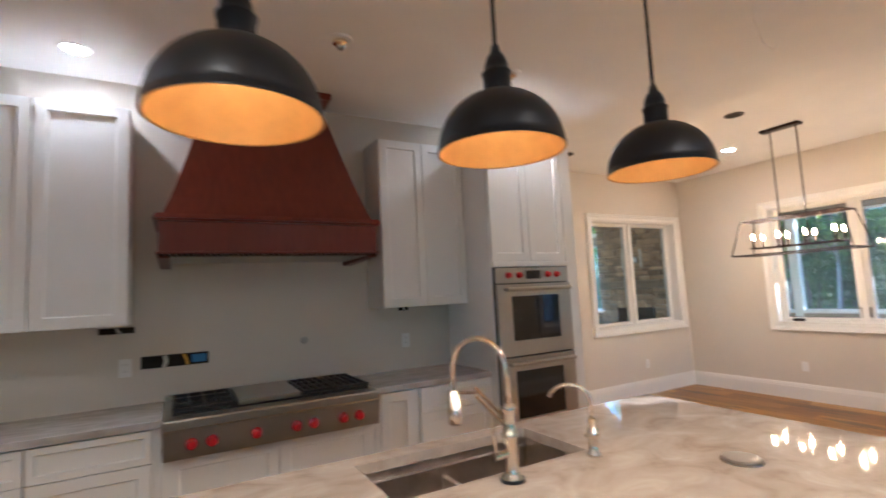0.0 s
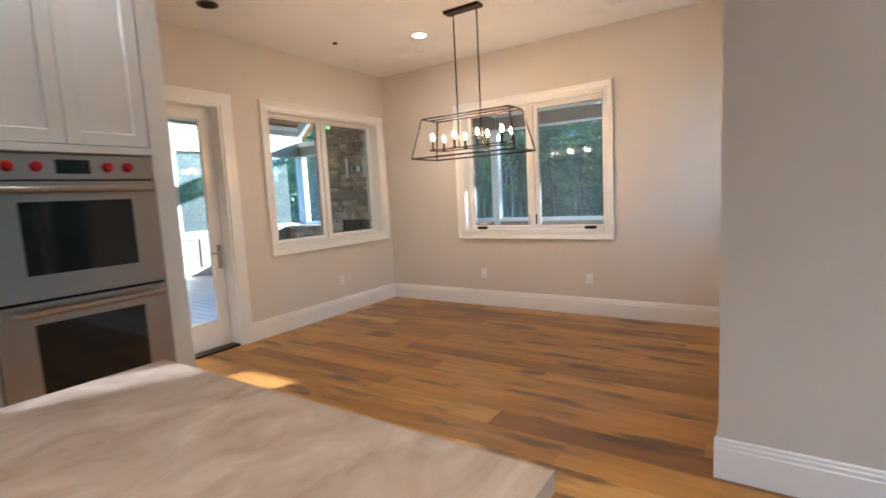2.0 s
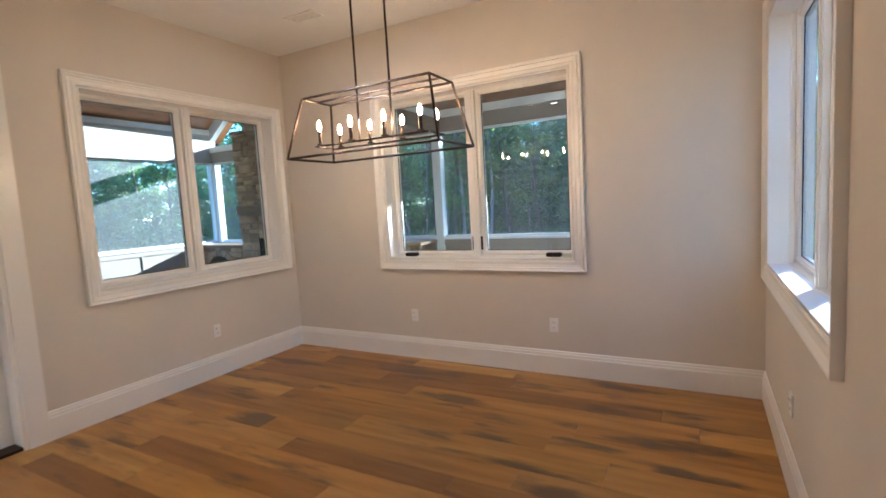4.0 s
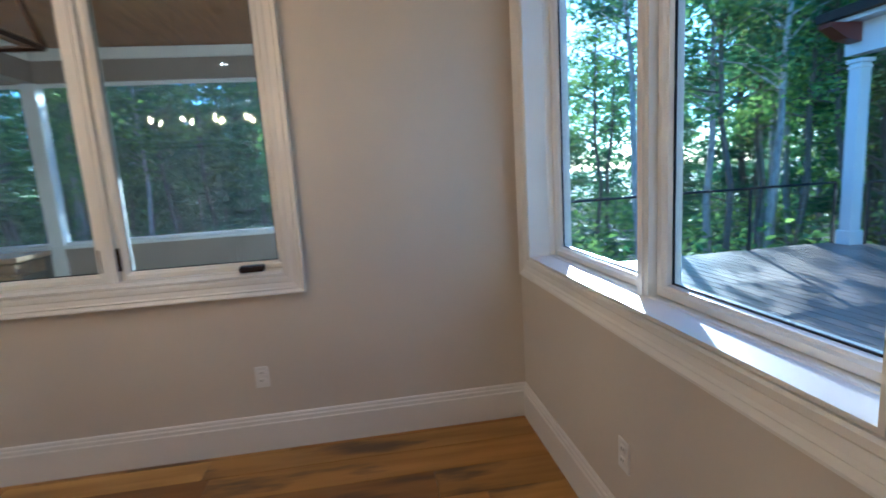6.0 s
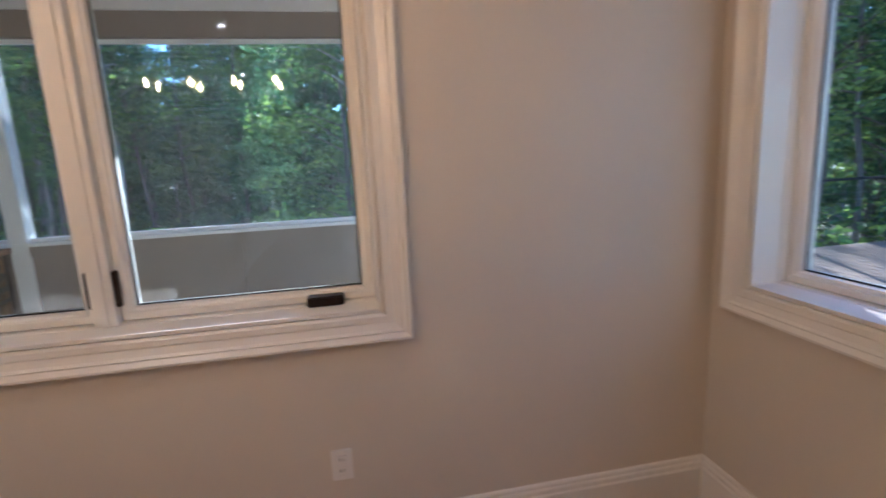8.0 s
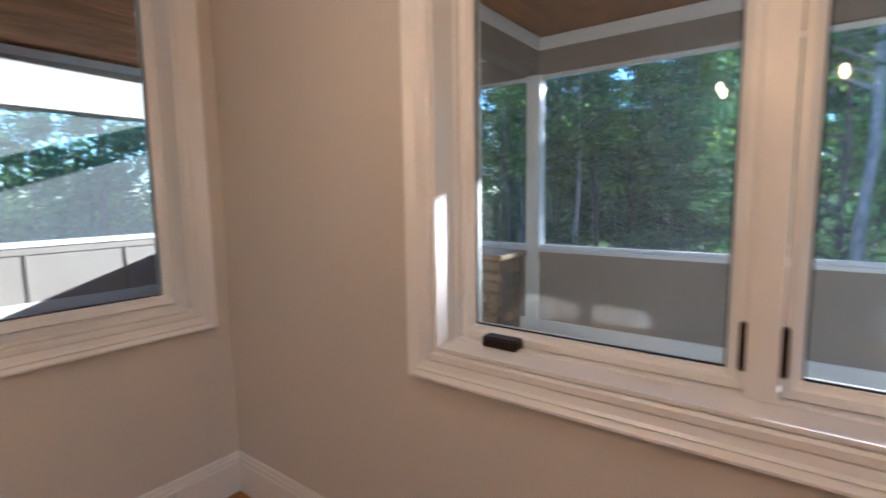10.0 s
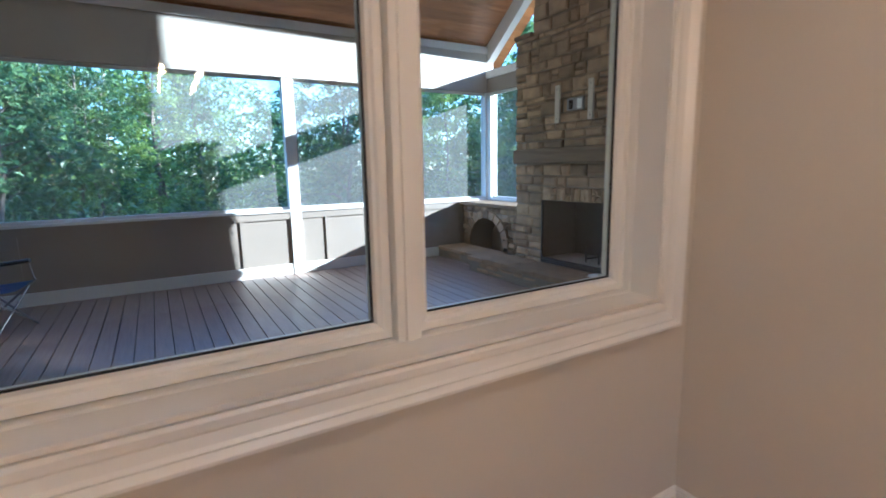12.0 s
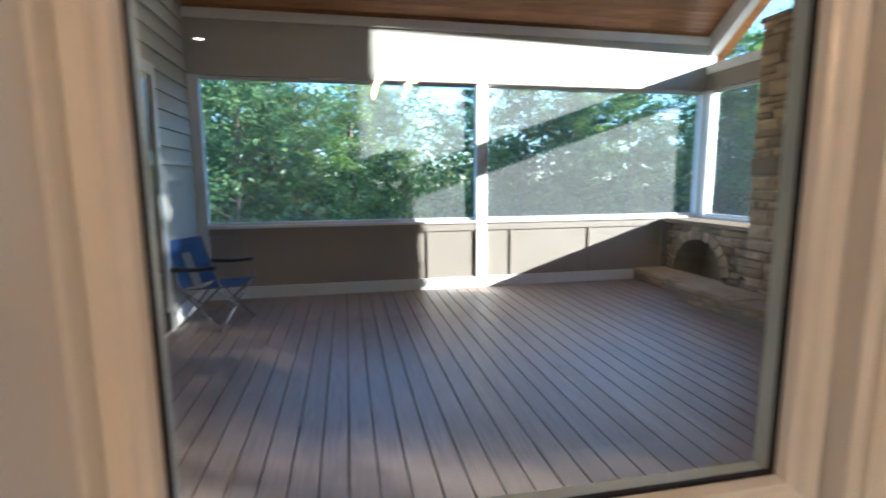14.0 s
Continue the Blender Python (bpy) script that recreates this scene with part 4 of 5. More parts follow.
def knee_wall(name, place, u0, u1, posts, label):
    """place(u, w, d): d grows outwards."""
    t = empty(name, label, "knee wall", kind="structure")
    part("panel", pbox(bmesh.new(), place, u0, u1, PF + 0.02, SILL - 0.1, 0.0, 0.06), PANELM, t, "taupe painted panel")
    part("base_trim", pbox(bmesh.new(), place, u0, u1, PF, PF + 0.15, -0.022, -0.0005), EXTW, t, "white base board")
    part("top_rail", pbox(bmesh.new(), place, u0, u1, SILL - 0.12, SILL - 0.022, -0.022, -0.0005), PANELM, t)
    part("sill_cap", pbox(bmesh.new(), place, u0, u1, SILL - 0.021, SILL + 0.012, -0.045, 0.10), EXTW, t, "white sill cap")
    part("screen_frame", pbox(pbox(bmesh.new(), place, u0, u1, SILL + 0.013, SILL + 0.05, 0.02, 0.06), place, u0, u1, BEAM - 0.04, BEAM - 0.001, 0.02, 0.06), EXTW, t)
    n = int((u1 - u0) / 1.17)
    for k in range(n + 8):
        u = posts[0] + 0.44 + 1.17 * (k - 6)
        if u0 + 0.05 < u < u1 - 0.05 and all(abs(u - p) > 0.12 for p in posts):
            part("batten", pbox(bmesh.new(), place, u - 0.022, u + 0.022, PF + 0.1505, SILL - 0.1205, -0.018, -0.0005), PANELM, t)
    edges = sorted([u0] + list(posts) + [u1])
    for a, b in zip(edges, edges[1:]):
        if b - a > 0.3:
            part("insect_screen", pbox(bmesh.new(), place, a + 0.01, b - 0.01, SILL + 0.03, BEAM - 0.01, 0.04, 0.0405), SCREEN, t, "fine grey insect screen")
    for p in posts:
        part("post", pbox(bmesh.new(), place, p - 0.075, p + 0.075, PF, BEAM, -0.03, 0.11), EXTW, t, "white painted post")
    return t


pn = lambda u, w, d: (u, PN + d, w)
pe = lambda u, w, d: (PX + d, u, w)
knee_wall("porch_wall_north", pn, PW, PX + 0.1, [6.12, PX + 0.02, PW + 0.03], "taupe panelled knee wall with insect screens")
knee_wall("porch_wall_east", pe, -0.35, PN - 0.03, [4.35, PN - 0.06, -0.27], "taupe panelled knee wall with insect screens")
t = empty("porch_beam_north", "taupe boxed beam above the screens with white trim", "beam", kind="structure")
part("face", pbox(bmesh.new(), pn, PW, PX + 0.1, BEAM, 3.27, -0.04, 0.14), SIDING, t)
part("trim_board", pbox(bmesh.new(), pn, PW, PX + 0.1, 3.271, EAVE, -0.065, 0.14), EXTW, t)
t = empty("porch_beam_east", "taupe boxed beam above the screens with white trim", "beam", kind="structure")
part("face", pbox(bmesh.new(), pe, -0.35, PN - 0.05, BEAM, 2.87, -0.04, 0.14), PANELM, t)
part("trim_board", pbox(bmesh.new(), pe, -0.35, PN - 0.05, 2.871, 2.99, -0.065, 0.14), EXTW, t)
t = empty("porch_beam_cross", "taupe boxed beam between the vaulted porch and its wing", "beam", kind="structure")
part("face", boxes((HO_E + 0.02, PX - 0.045, 4.28, 4.44, BEAM, 2.87)), PANELM, t)
part("trim_board", boxes((HO_E + 0.02, PX - 0.07, 4.26, 4.46, 2.871, 2.99)), EXTW, t)
part("upper_wall", boxes((HO_E + 0.02, PX + 0.1, 4.30, 4.42, 2.991, EAVE + 0.05)), SIDING, t)
tagged(part("porch_wing_ceiling", boxes((HO_E, PX + 0.45, -0.6, 4.30, 3.0, 3.06)), PINE), "dark stained pine board ceiling of the porch wing", "ceiling", kind="structure")
tagged(part("porch_wing_roof", boxes((HO_E, PX + 0.5, -0.7, 4.30, 3.07, 3.2)), DARK), "dark roof over the porch wing", "roof", kind="structure")
# vaulted pine ceiling boards
vault = empty("porch_vault_ceiling", "vaulted stained pine board ceiling with knots", "ceiling", kind="structure")
for side in (1, -1):
    L = math.hypot(PN + 0.3 - YR, SLOPE * (PN + 0.3 - YR))
    n = 26
    bm = bmesh.new()
    rnd_ = random.Random(5 + side)
    for k in range(n):
        a, b = k / n * L + 0.0015, (k + 1) / n * L - 0.0015
        c = SLOPE / math.hypot(1, SLOPE)
        d = 1 / math.hypot(1, SLOPE)
        x = PW - 0.3 - rnd_.random() * 2
        while x < PX + 0.5:
            ln = rnd_.choice((1.8, 2.4, 3.0, 3.6))
            xa, xb = max(x, PW), min(x + ln - 0.003, PX + 0.5)
            if xb > xa:
                q = []
                for lift in (0.0, 0.018):
                    for s_ in (a, b):
                        q += [(xx, YR + side * s_ * d + side * lift * c, ZR - s_ * c + lift * d) for xx in (xa, xb)]
                v = [bm.verts.new(p) for p in q]
                for f in ((0, 1, 3, 2), (4, 6, 7, 5), (0, 4, 5, 1), (2, 3, 7, 6), (0, 2, 6, 4), (1, 5, 7, 3)):
                    bm.faces.new([v[i] for i in f])
            x += ln
    bmesh.ops.recalc_face_normals(bm, faces=bm.faces)
    part("boards", bm, PINE_C, vault)
    bm = bmesh.new()
    hull(bm, [(PW, YR, ZR + 0.03), (PX + 0.5, YR, ZR + 0.03), (PX + 0.5, YR + side * (PN + 0.45 - YR), ZR + 0.03 - SLOPE * (PN + 0.45 - YR)), (PW, YR + side * (PN + 0.45 - YR), ZR + 0.03 - SLOPE * (PN + 0.45 - YR))],
         [(PW, YR, ZR + 0.2), (PX + 0.5, YR, ZR + 0.2), (PX + 0.5, YR + side * (PN + 0.45 - YR), ZR + 0.2 - SLOPE * (PN + 0.45 - YR)), (PW, YR + side * (PN + 0.45 - YR), ZR + 0.2 - SLOPE * (PN + 0.45 - YR))])
    bmesh.ops.recalc_face_normals(bm, faces=bm.faces)
    part("roof_deck", bm, DARK, vault)
    # rake boards of the open gable
    bm = bmesh.new()
    e = PN - YR
    hull(bm, [(PX - 0.03, YR + side * e, EAVE - 0.28), (PX + 0.1, YR + side * e, EAVE - 0.28), (PX + 0.1, YR, ZR - 0.28), (PX - 0.03, YR, ZR - 0.28)],
         [(PX - 0.03, YR + side * e, EAVE), (PX + 0.1, YR + side * e, EAVE), (PX + 0.1, YR, ZR - 0.004), (PX - 0.03, YR, ZR - 0.004)])
    bmesh.ops.recalc_face_normals(bm, faces=bm.faces)
    part("rake_board", bm, EXTW, vault, "white gable rake board")

for x, y in ((7.9, 9.45), (4.3, 9.45)):
    can_light(x, y, EAVE + SLOPE * (PN - y) - 0.002, slope=math.atan(SLOPE) * -1)
can = can_light(2.98, 9.3, EAVE + SLOPE * (PN - 9.3) - 0.002, slope=math.atan(SLOPE) * -1)

# siding courses and trim of the house wall on the porch
sid = empty("siding_courses", "grey horizontal lap siding boards", "siding", kind="structure")
for k in range(22):
    z = PF + 0.2 + k * 0.18
    bm = bmesh.new()
    hull(bm, [(PW - 0.02, HO_N, z), (PW + 0.010, HO_N, z), (PW + 0.010, PN - 0.04, z), (PW - 0.02, PN - 0.04, z)], [(PW - 0.02, HO_N, z + 0.178), (PW - 0.012, HO_N, z + 0.178), (PW - 0.012, PN - 0.04, z + 0.178), (PW - 0.02, PN - 0.04, z + 0.178)])
    part("board", bm, SIDING, sid)
tagged(part("porch_base_trim", boxes((PW - 0.02, PW + 0.02, HO_N, PN - 0.04, PF, PF + 0.15)), EXTW), "white base board on the siding", "trim", kind="structure")
dr = empty("porch_side_door", "dark glazed porch door with white casing", "door", kind="structure")
place_w = lambda u, w, d: (PW + 0.012 - d, u, w)
part("casing", ring(bmesh.new(), place_w, 7.2, 8.92, PF + 0.02, 2.38, [(0, 0), (0, -0.03), (0.11, -0.03), (0.11, 0)]), EXTW, dr)
part("door_glass", pbox(bmesh.new(), place_w, 7.25, 8.87, PF + 0.05, 2.33, -0.008, -0.002), BLACKGL, dr, "dark reflective door glass")
part("stile", pbox(pbox(bmesh.new(), place_w, 8.01, 8.11, PF + 0.02, 2.38, -0.02, -0.009), place_w, 7.2, 8.92, PF + 0.02, PF + 0.2, -0.02, -0.009), BLACKM, dr)

# ---- fireplace ----
FX, FY0, FY1 = 8.66, 6.37, 8.43
FB = 9.02            # unseen back of the shallow shoulder, set to place its shadow edge
fire = empty("stone_fireplace", "tall brown field stone fireplace with a raised hearth", "fireplace")
OY0, OY1, OZ0, OZ1 = 6.88, 7.90, 0.17, 0.97
part("core", boxes((FX + 0.03, PX - 0.04, FY0 + 0.03, OY0, PF, 5.2), (FX + 0.03, FB, OY1, FY1 - 0.03, PF, 3.0), (FX + 0.03, FB, OY1, FY1 - 0.35, 3.0, 5.2), (FX + 0.03, PX - 0.04, OY0, OY1, OZ1, 5.2), (FX + 0.62, PX - 0.04, OY0, OY1, PF, OZ1), (FX + 0.03, FX + 0.62, OY0, OY1, PF, OZ0)), MORTAR, fire)
part("firebox", boxes((FX + 0.60, FX + 0.615, OY0 + 0.01, OY1 - 0.01, OZ0 + 0.03, OZ1), (FX + 0.02, FX + 0.60, OY0 + 0.001, OY0 + 0.015, OZ0 + 0.03, OZ1), (FX + 0.02, FX + 0.60, OY1 - 0.015, OY1 - 0.001, OZ0 + 0.03, OZ1)), FIREB, fire, "grey firebrick lining")
part("firebox_floor", boxes((FX + 0.02, FX + 0.60, OY0 + 0.016, OY1 - 0.016, OZ0 + 0.001, OZ0 + 0.06)), mat("ash_concrete", (0.42, 0.38, 0.34), 0.9), fire)
part("firebox_trim", boxes((FX - 0.005, FX + 0.02, OY0, OY1, OZ0 + 0.001, OZ0 + 0.075), (FX - 0.005, FX + 0.02, OY0, OY0 + 0.02, OZ0 + 0.076, OZ1), (FX - 0.005, FX + 0.02, OY1 - 0.02, OY1, OZ0 + 0.076, OZ1)), BLACKM, fire, "black metal edge")
bm = bmesh.new()
for yy in (7.12, 7.32):
    tube(bm, [(FX + 0.2, yy, OZ0 + 0.06), (FX + 0.2, yy, OZ0 + 0.25)], 0.012, 8)
    tube(bm, [(FX + 0.2, yy, OZ0 + 0.10), (FX + 0.5, yy, OZ0 + 0.10)], 0.010, 8)
part("andirons", bm, IRON, fire)
bm = bmesh.new()
rg = random.Random(3)
box(bm, FX - 0.16, FX + 0.06, FY0 + 0.17, FY1 - 0.15, 1.435, 1.61, 0.012)
part("mantel", bm, mat("rustic_beam", (0.26, 0.175, 0.10), 0.75, scale=5, col2=(0.13, 0.085, 0.05), stretch=(6, 0.6, 6), bump=0.6, bscale=30), fire, "rough brown timber mantel")
bm = boxes((8.22, FX + 0.02, 5.9, 8.9, PF, 0.10))
box(bm, 8.45, 8.92, 8.9, PN - 0.03, PF, 0.06)
part("hearth_core", bm, MORTAR, fire)


def stones(rects, seed, hr=(0.06, 0.18), wr=(0.11, 0.36)):
    """Courses of uneven stones over rectangles (u0, u1, w0, w1), leaving out holes by the tester."""
    r = random.Random(seed)
    for u0, u1, w0, w1 in rects:
        w = w0
        while w < w1 - 0.03:
            h = min(r.uniform(*hr), w1 - w)
            if w1 - w - h < 0.05:
                h = w1 - w
            u = u0
            while u < u1 - 0.02:
                ww = min(r.uniform(*wr), u1 - u)
                if u1 - u - ww < 0.08:
                    ww = u1 - u
                if h > 0.15 and ww < 0.3 and r.random() < 0.4:
                    k = r.uniform(0.4, 0.6)
                    yield u, u + ww, w, w + h * k, r.uniform(0, 0.028), r
                    yield u, u + ww, w + h * k, w + h, r.uniform(0, 0.028), r
                else:
                    yield u, u + ww, w, w + h, r.uniform(0, 0.03), r
                u += ww
            w += h


def stone_mesh(place, u0, u1, w0, w1, d, r):
    """One rough-faced block; place(u, w, d) with d towards the viewer."""
    bm = bmesh.new()
    g = 0.006
    j = lambda s: r.uniform(-s, s)
    back = [bm.verts.new(place(u, w, -0.05)) for u, w in ((u0 + g, w0 + g), (u1 - g, w0 + g), (u1 - g, w1 - g), (u0 + g, w1 - g))]
    mid = [bm.verts.new(place(u + j(0.005), w + j(0.005), d + j(0.006))) for u, w in ((u0 + g, w0 + g), (u1 - g, w0 + g), (u1 - g, w1 - g), (u0 + g, w1 - g))]
    b = min(0.022, (u1 - u0) * 0.2, (w1 - w0) * 0.2)
    front = [bm.verts.new(place(u + j(0.006), w + j(0.006), d + 0.018 + j(0.007))) for u, w in ((u0 + g + b, w0 + g + b), (u1 - g - b, w0 + g + b), (u1 - g - b, w1 - g - b), (u0 + g + b, w1 - g - b))]
    c = bm.verts.new(place((u0 + u1) / 2 + j(0.03), (w0 + w1) / 2 + j(0.015), d + 0.022 + j(0.008)))
    for i in range(4):
        k = (i + 1) % 4
        bm.faces.new((back[i], back[k], mid[k], mid[i]))
        bm.faces.new((mid[i], mid[k], front[k], front[i]))
        bm.faces.new((front[i], front[k], c))
    bmesh.ops.recalc_face_normals(bm, faces=bm.faces)
    return bm


def lay(parent, place, rects, seed, limit=300, **kw):
    extra = bmesh.new()
    count = 0
    for u0, u1, w0, w1, d, r in stones(rects, seed, **kw):
        bm = stone_mesh(place, u0, u1, w0, w1, d, r)
        if count < limit:
            part("stone", bm, STONE, parent)
            count += 1
        else:
            me = bpy.data.meshes.new("tmp")
            bm.to_mesh(me)
            bm.free()
            extra.from_mesh(me)
            bpy.data.meshes.remove(me)
    if extra.verts:
        tagged(part("stone_rest", extra, STONE, parent), kind="stuff")
    else:
        extra.free()


pf = lambda u, w, d: (FX + 0.03 - d, u, w)
lay(fire, pf, [(FY0, OY0, 0.12, 1.42), (OY1, FY1, 0.12, 1.42), (OY0, OY1, OZ1 + 0.17, 1.42), (FY0, FY1, 1.60, 3.0), (FY0, FY1 - 0.32, 3.0, 3.9), (FY0, FY0 + 0.19, 1.42, 1.6)], 11, 230)
lay(fire, pf, [(OY0, OY1, OZ1, OZ1 + 0.17)], 12, 20, hr=(0.17, 0.171), wr=(0.05, 0.11))
lay(fire, pf, [(FY0, FY1 - 0.32, 3.9, 5.2)], 14, 0)
ps = lambda u, w, d: (u, FY0 + 0.03 - d, w)
lay(fire, ps, [(FX + 0.035, PX - 0.05, 0.85, 3.4)], 21, 60)
pnn = lambda u, w, d: (u, FY1 - 0.03 + d, w)
lay(fire, pnn, [(FX + 0.035, FB, 0.85, 3.0)], 22, 0)
lay(fire, lambda u, w, d: (u, FY1 - 0.35 + d, w), [(FX + 0.035, FB, 3.05, 5.2)], 23, 0)
part("shoulder_slab", boxes((FX - 0.02, FB, FY1 - 0.31, FY1 + 0.02, 3.002, 3.05), bev=0.01), STONE, fire)
ph = lambda u, w, d: (8.22 - d + 0.03, u, w)
lay(fire, ph, [(5.9, 8.9, PF + 0.005, 0.095)], 31, 20, hr=(0.07, 0.13), wr=(0.14, 0.4))
ph2 = lambda u, w, d: (8.45 - d + 0.03, u, w)
lay(fire, ph2, [(8.9, PN - 0.05, PF + 0.005, 0.055)], 32, 10, hr=(0.06, 0.12), wr=(0.14, 0.4))
# hearth cap stones
rg = random.Random(9)
y = 5.88
while y < 8.9:
    w = min(rg.uniform(0.35, 0.6), 8.92 - y)
    bm = boxes((8.18 + rg.uniform(-0.015, 0.015), FX + 0.028, y + 0.004, y + w - 0.004, 0.101, 0.165 + rg.uniform(-0.006, 0.006)), bev=0.012)
    part("hearth_slab", bm, STONE, fire)
    y += w
y = 8.92
while y < PN - 0.06:
    w = min(rg.uniform(0.35, 0.55), PN - 0.04 - y)
    part("hearth_slab", boxes((8.42 + rg.uniform(-0.015, 0.015), 8.93, y + 0.004, y + w - 0.004, 0.061, 0.12), bev=0.012), STONE, fire)
    y += w

LX = 8.93
low = empty("stone_wood_store", "low brown stone wall with an arched firewood niche", "stone wall")
ay, ar, az = 9.46, 0.45, 0.17


def arch_inside(u, w):
    return abs(u - ay) < ar and (w < az or (u - ay) ** 2 + ((w - az) * 1.05) ** 2 < ar * ar)


part("core", boxes((LX + 0.03, PX - 0.05, FY1 - 0.02, ay - ar - 0.04, PF, 0.78), (LX + 0.03, PX - 0.05, ay + ar + 0.04, PN - 0.05, PF, 0.78), (LX + 0.03, PX - 0.05, ay - ar - 0.04, ay + ar + 0.04, az + ar + 0.0, 0.78), (PX - 0.12, PX - 0.05, ay - ar - 0.04, ay + ar + 0.04, PF, az + ar)), MORTAR, low)
pl = lambda u, w, d: (LX + 0.03 - d, u, w)
for u0, u1, w0, w1, d, r in stones([(8.44, PN - 0.05, 0.10, 0.775)], 41, hr=(0.06, 0.13), wr=(0.09, 0.24)):
    if not any(arch_inside(u, w) for u in (u0 + 0.03, (u0 + u1) / 2, u1 - 0.03) for w in (w0 + 0.02, w1 - 0.02)):
        part("stone", stone_mesh(pl, u0, u1, w0, w1, d, r), STONE, low)
bm = bmesh.new()
n = 18
for k in range(n):
    a0, a1 = math.pi * k / n, math.pi * (k + 1) / n
    for rr, out in ((ar, 0),):
        p = [(LX - 0.01, ay + ar * math.cos(a), az + ar * 0.95 * math.sin(a)) for a in (a0, a1)]
        q = [(PX - 0.12, *c[1:]) for c in p]
        bm.faces.new([bm.verts.new(c) for c in (p[0], p[1], q[1], q[0])])
for s_ in (-1, 1):
    bm.faces.new([bm.verts.new(c) for c in ((LX - 0.01, ay + s_ * ar, PF), (LX - 0.01, ay + s_ * ar, az), (PX - 0.12, ay + s_ * ar, az), (PX - 0.12, ay + s_ * ar, PF))])
part("niche_lining", bm, MORTAR, low)
for k in range(11):
    a = math.pi * (k + 0.5) / 11
    bm = bmesh.new()
    q = []
    for rr in (ar + 0.005, ar + 0.13):
        for da in (-0.12, 0.12):
            q.append((ay + rr * math.cos(a + da), az + rr * 0.95 * math.sin(a + da)))
    hull(bm, [(LX + 0.02, *q[0]), (LX + 0.02, *q[1]), (LX + 0.02, *q[3]), (LX + 0.02, *q[2])], [(LX - 0.03, *q[0]), (LX - 0.03, *q[1]), (LX - 0.03, *q[3]), (LX - 0.03, *q[2])])
    bmesh.ops.recalc_face_normals(bm, faces=bm.faces)
    part("arch_stone", bm, STONE, low)
part("cap_slab", boxes((LX - 0.05, PX - 0.046, 8.46, PN - 0.05, 0.781, 0.835), bev=0.01), STONE, low, "pale flat cap stone")
low2 = empty("stone_side_wall", "low brown stone wall beside the fireplace", "stone wall")
part("core", boxes((LX + 0.03, PX - 0.05, 4.48, 6.37, PF, 0.78)), MORTAR, low2)
lay(low2, pl, [(4.45, 6.36, PF, 0.775)], 51, 90, hr=(0.07, 0.15), wr=(0.12, 0.3))
lay(low2, lambda u, w, d: (u, 4.48 + 0.03 - d, w), [(LX, PX - 0.05, PF, 0.775)], 52, 60, hr=(0.07, 0.15), wr=(0.12, 0.3))
part("cap_slab", boxes((LX - 0.05, PX - 0.046, 4.40, 6.34, 0.781, 0.835), bev=0.01), STONE, low2, "pale flat cap stone")

BOARD = mat("raw_pine_board", (0.66, 0.58, 0.46), 0.6, scale=5, var=0.1, stretch=(4, 4, 0.5))
for y in (7.61, 7.10):
    b = empty("mount_board", "pale pine mounting board screwed to the stone", "board", "mounting boards")
    part("board", boxes((FX - 0.05, FX - 0.028, y - 0.035, y + 0.035, 1.90, 2.33), bev=0.002), BOARD, b)
    for z in (1.95, 2.28):
        part("screw", boxes((FX - 0.053, FX - 0.0495, y - 0.006, y + 0.006, z - 0.006, z + 0.006)), BLACKM, b)
b = empty("recessed_outlet_box", "grey recessed outlet box with white plate", "outlet")
part("box", boxes((FX - 0.03, FX + 0.01, 7.22, 7.47, 2.02, 2.16), bev=0.004), mat("box_grey", (0.3, 0.29, 0.28), 0.6), b)
part("plate", boxes((FX - 0.036, FX - 0.0305, 7.24, 7.31, 2.035, 2.145), bev=0.002), PLASTIC, b)
part("socket", boxes((FX - 0.035, FX - 0.0305, 7.375, 7.435, 2.04, 2.14), bev=0.002), DARK, b)
b = empty("paper_scrap", "crumpled white paper lying on the hearth", "paper")
bm = bmesh.new()
bmesh.ops.create_icosphere(bm, subdivisions=2, radius=0.065)
for v in bm.verts:
    v.co = Vector((v.co.x * 0.7, v.co.y * 1.5, v.co.z * 0.45)) * (1 + 0.9 * noise.noise(v.co * 45)) + Vector((8.50, 6.84, 0.19))
part("sheet", bm, PLASTIC, b)

# ---- folding camp chair ----
BLUE = mat("blue_canvas", (0.03, 0.13, 0.36), 0.8, var=0.1, scale=15, bump=0.3, bscale=300)
GREYF = mat("grey_canvas", (0.42, 0.44, 0.46), 0.8, var=0.05, scale=15, bump=0.3, bscale=300)
TUBEM = mat("grey_tube", (0.28, 0.28, 0.29), 0.4, 0.8, var=0.05)
chair = empty("camp_chair", "blue and grey canvas folding camp chair, unfolded", "chair", at=(2.97, 9.16, PF))
chair.rotation_euler = (0, 0, radians(-24))


def sheet(pts_a, pts_b, sag=0.0, n=6, th=0.006):
    bm = bmesh.new()
    rows = []
    for i, (a, b) in enumerate(zip(pts_a, pts_b)):
        a, b = Vector(a), Vector(b)
        rows.append([bm.verts.new(a.lerp(b, k / n) + Vector((0, 0, -sag * math.sin(math.pi * k / n)))) for k in range(n + 1)])
    for r0, r1 in zip(rows, rows[1:]):
        for k in range(n):
            bm.faces.new((r0[k], r0[k + 1], r1[k + 1], r1[k]))
    bmesh.ops.solidify(bm, geom=bm.faces[:], thickness=th)
    return bm


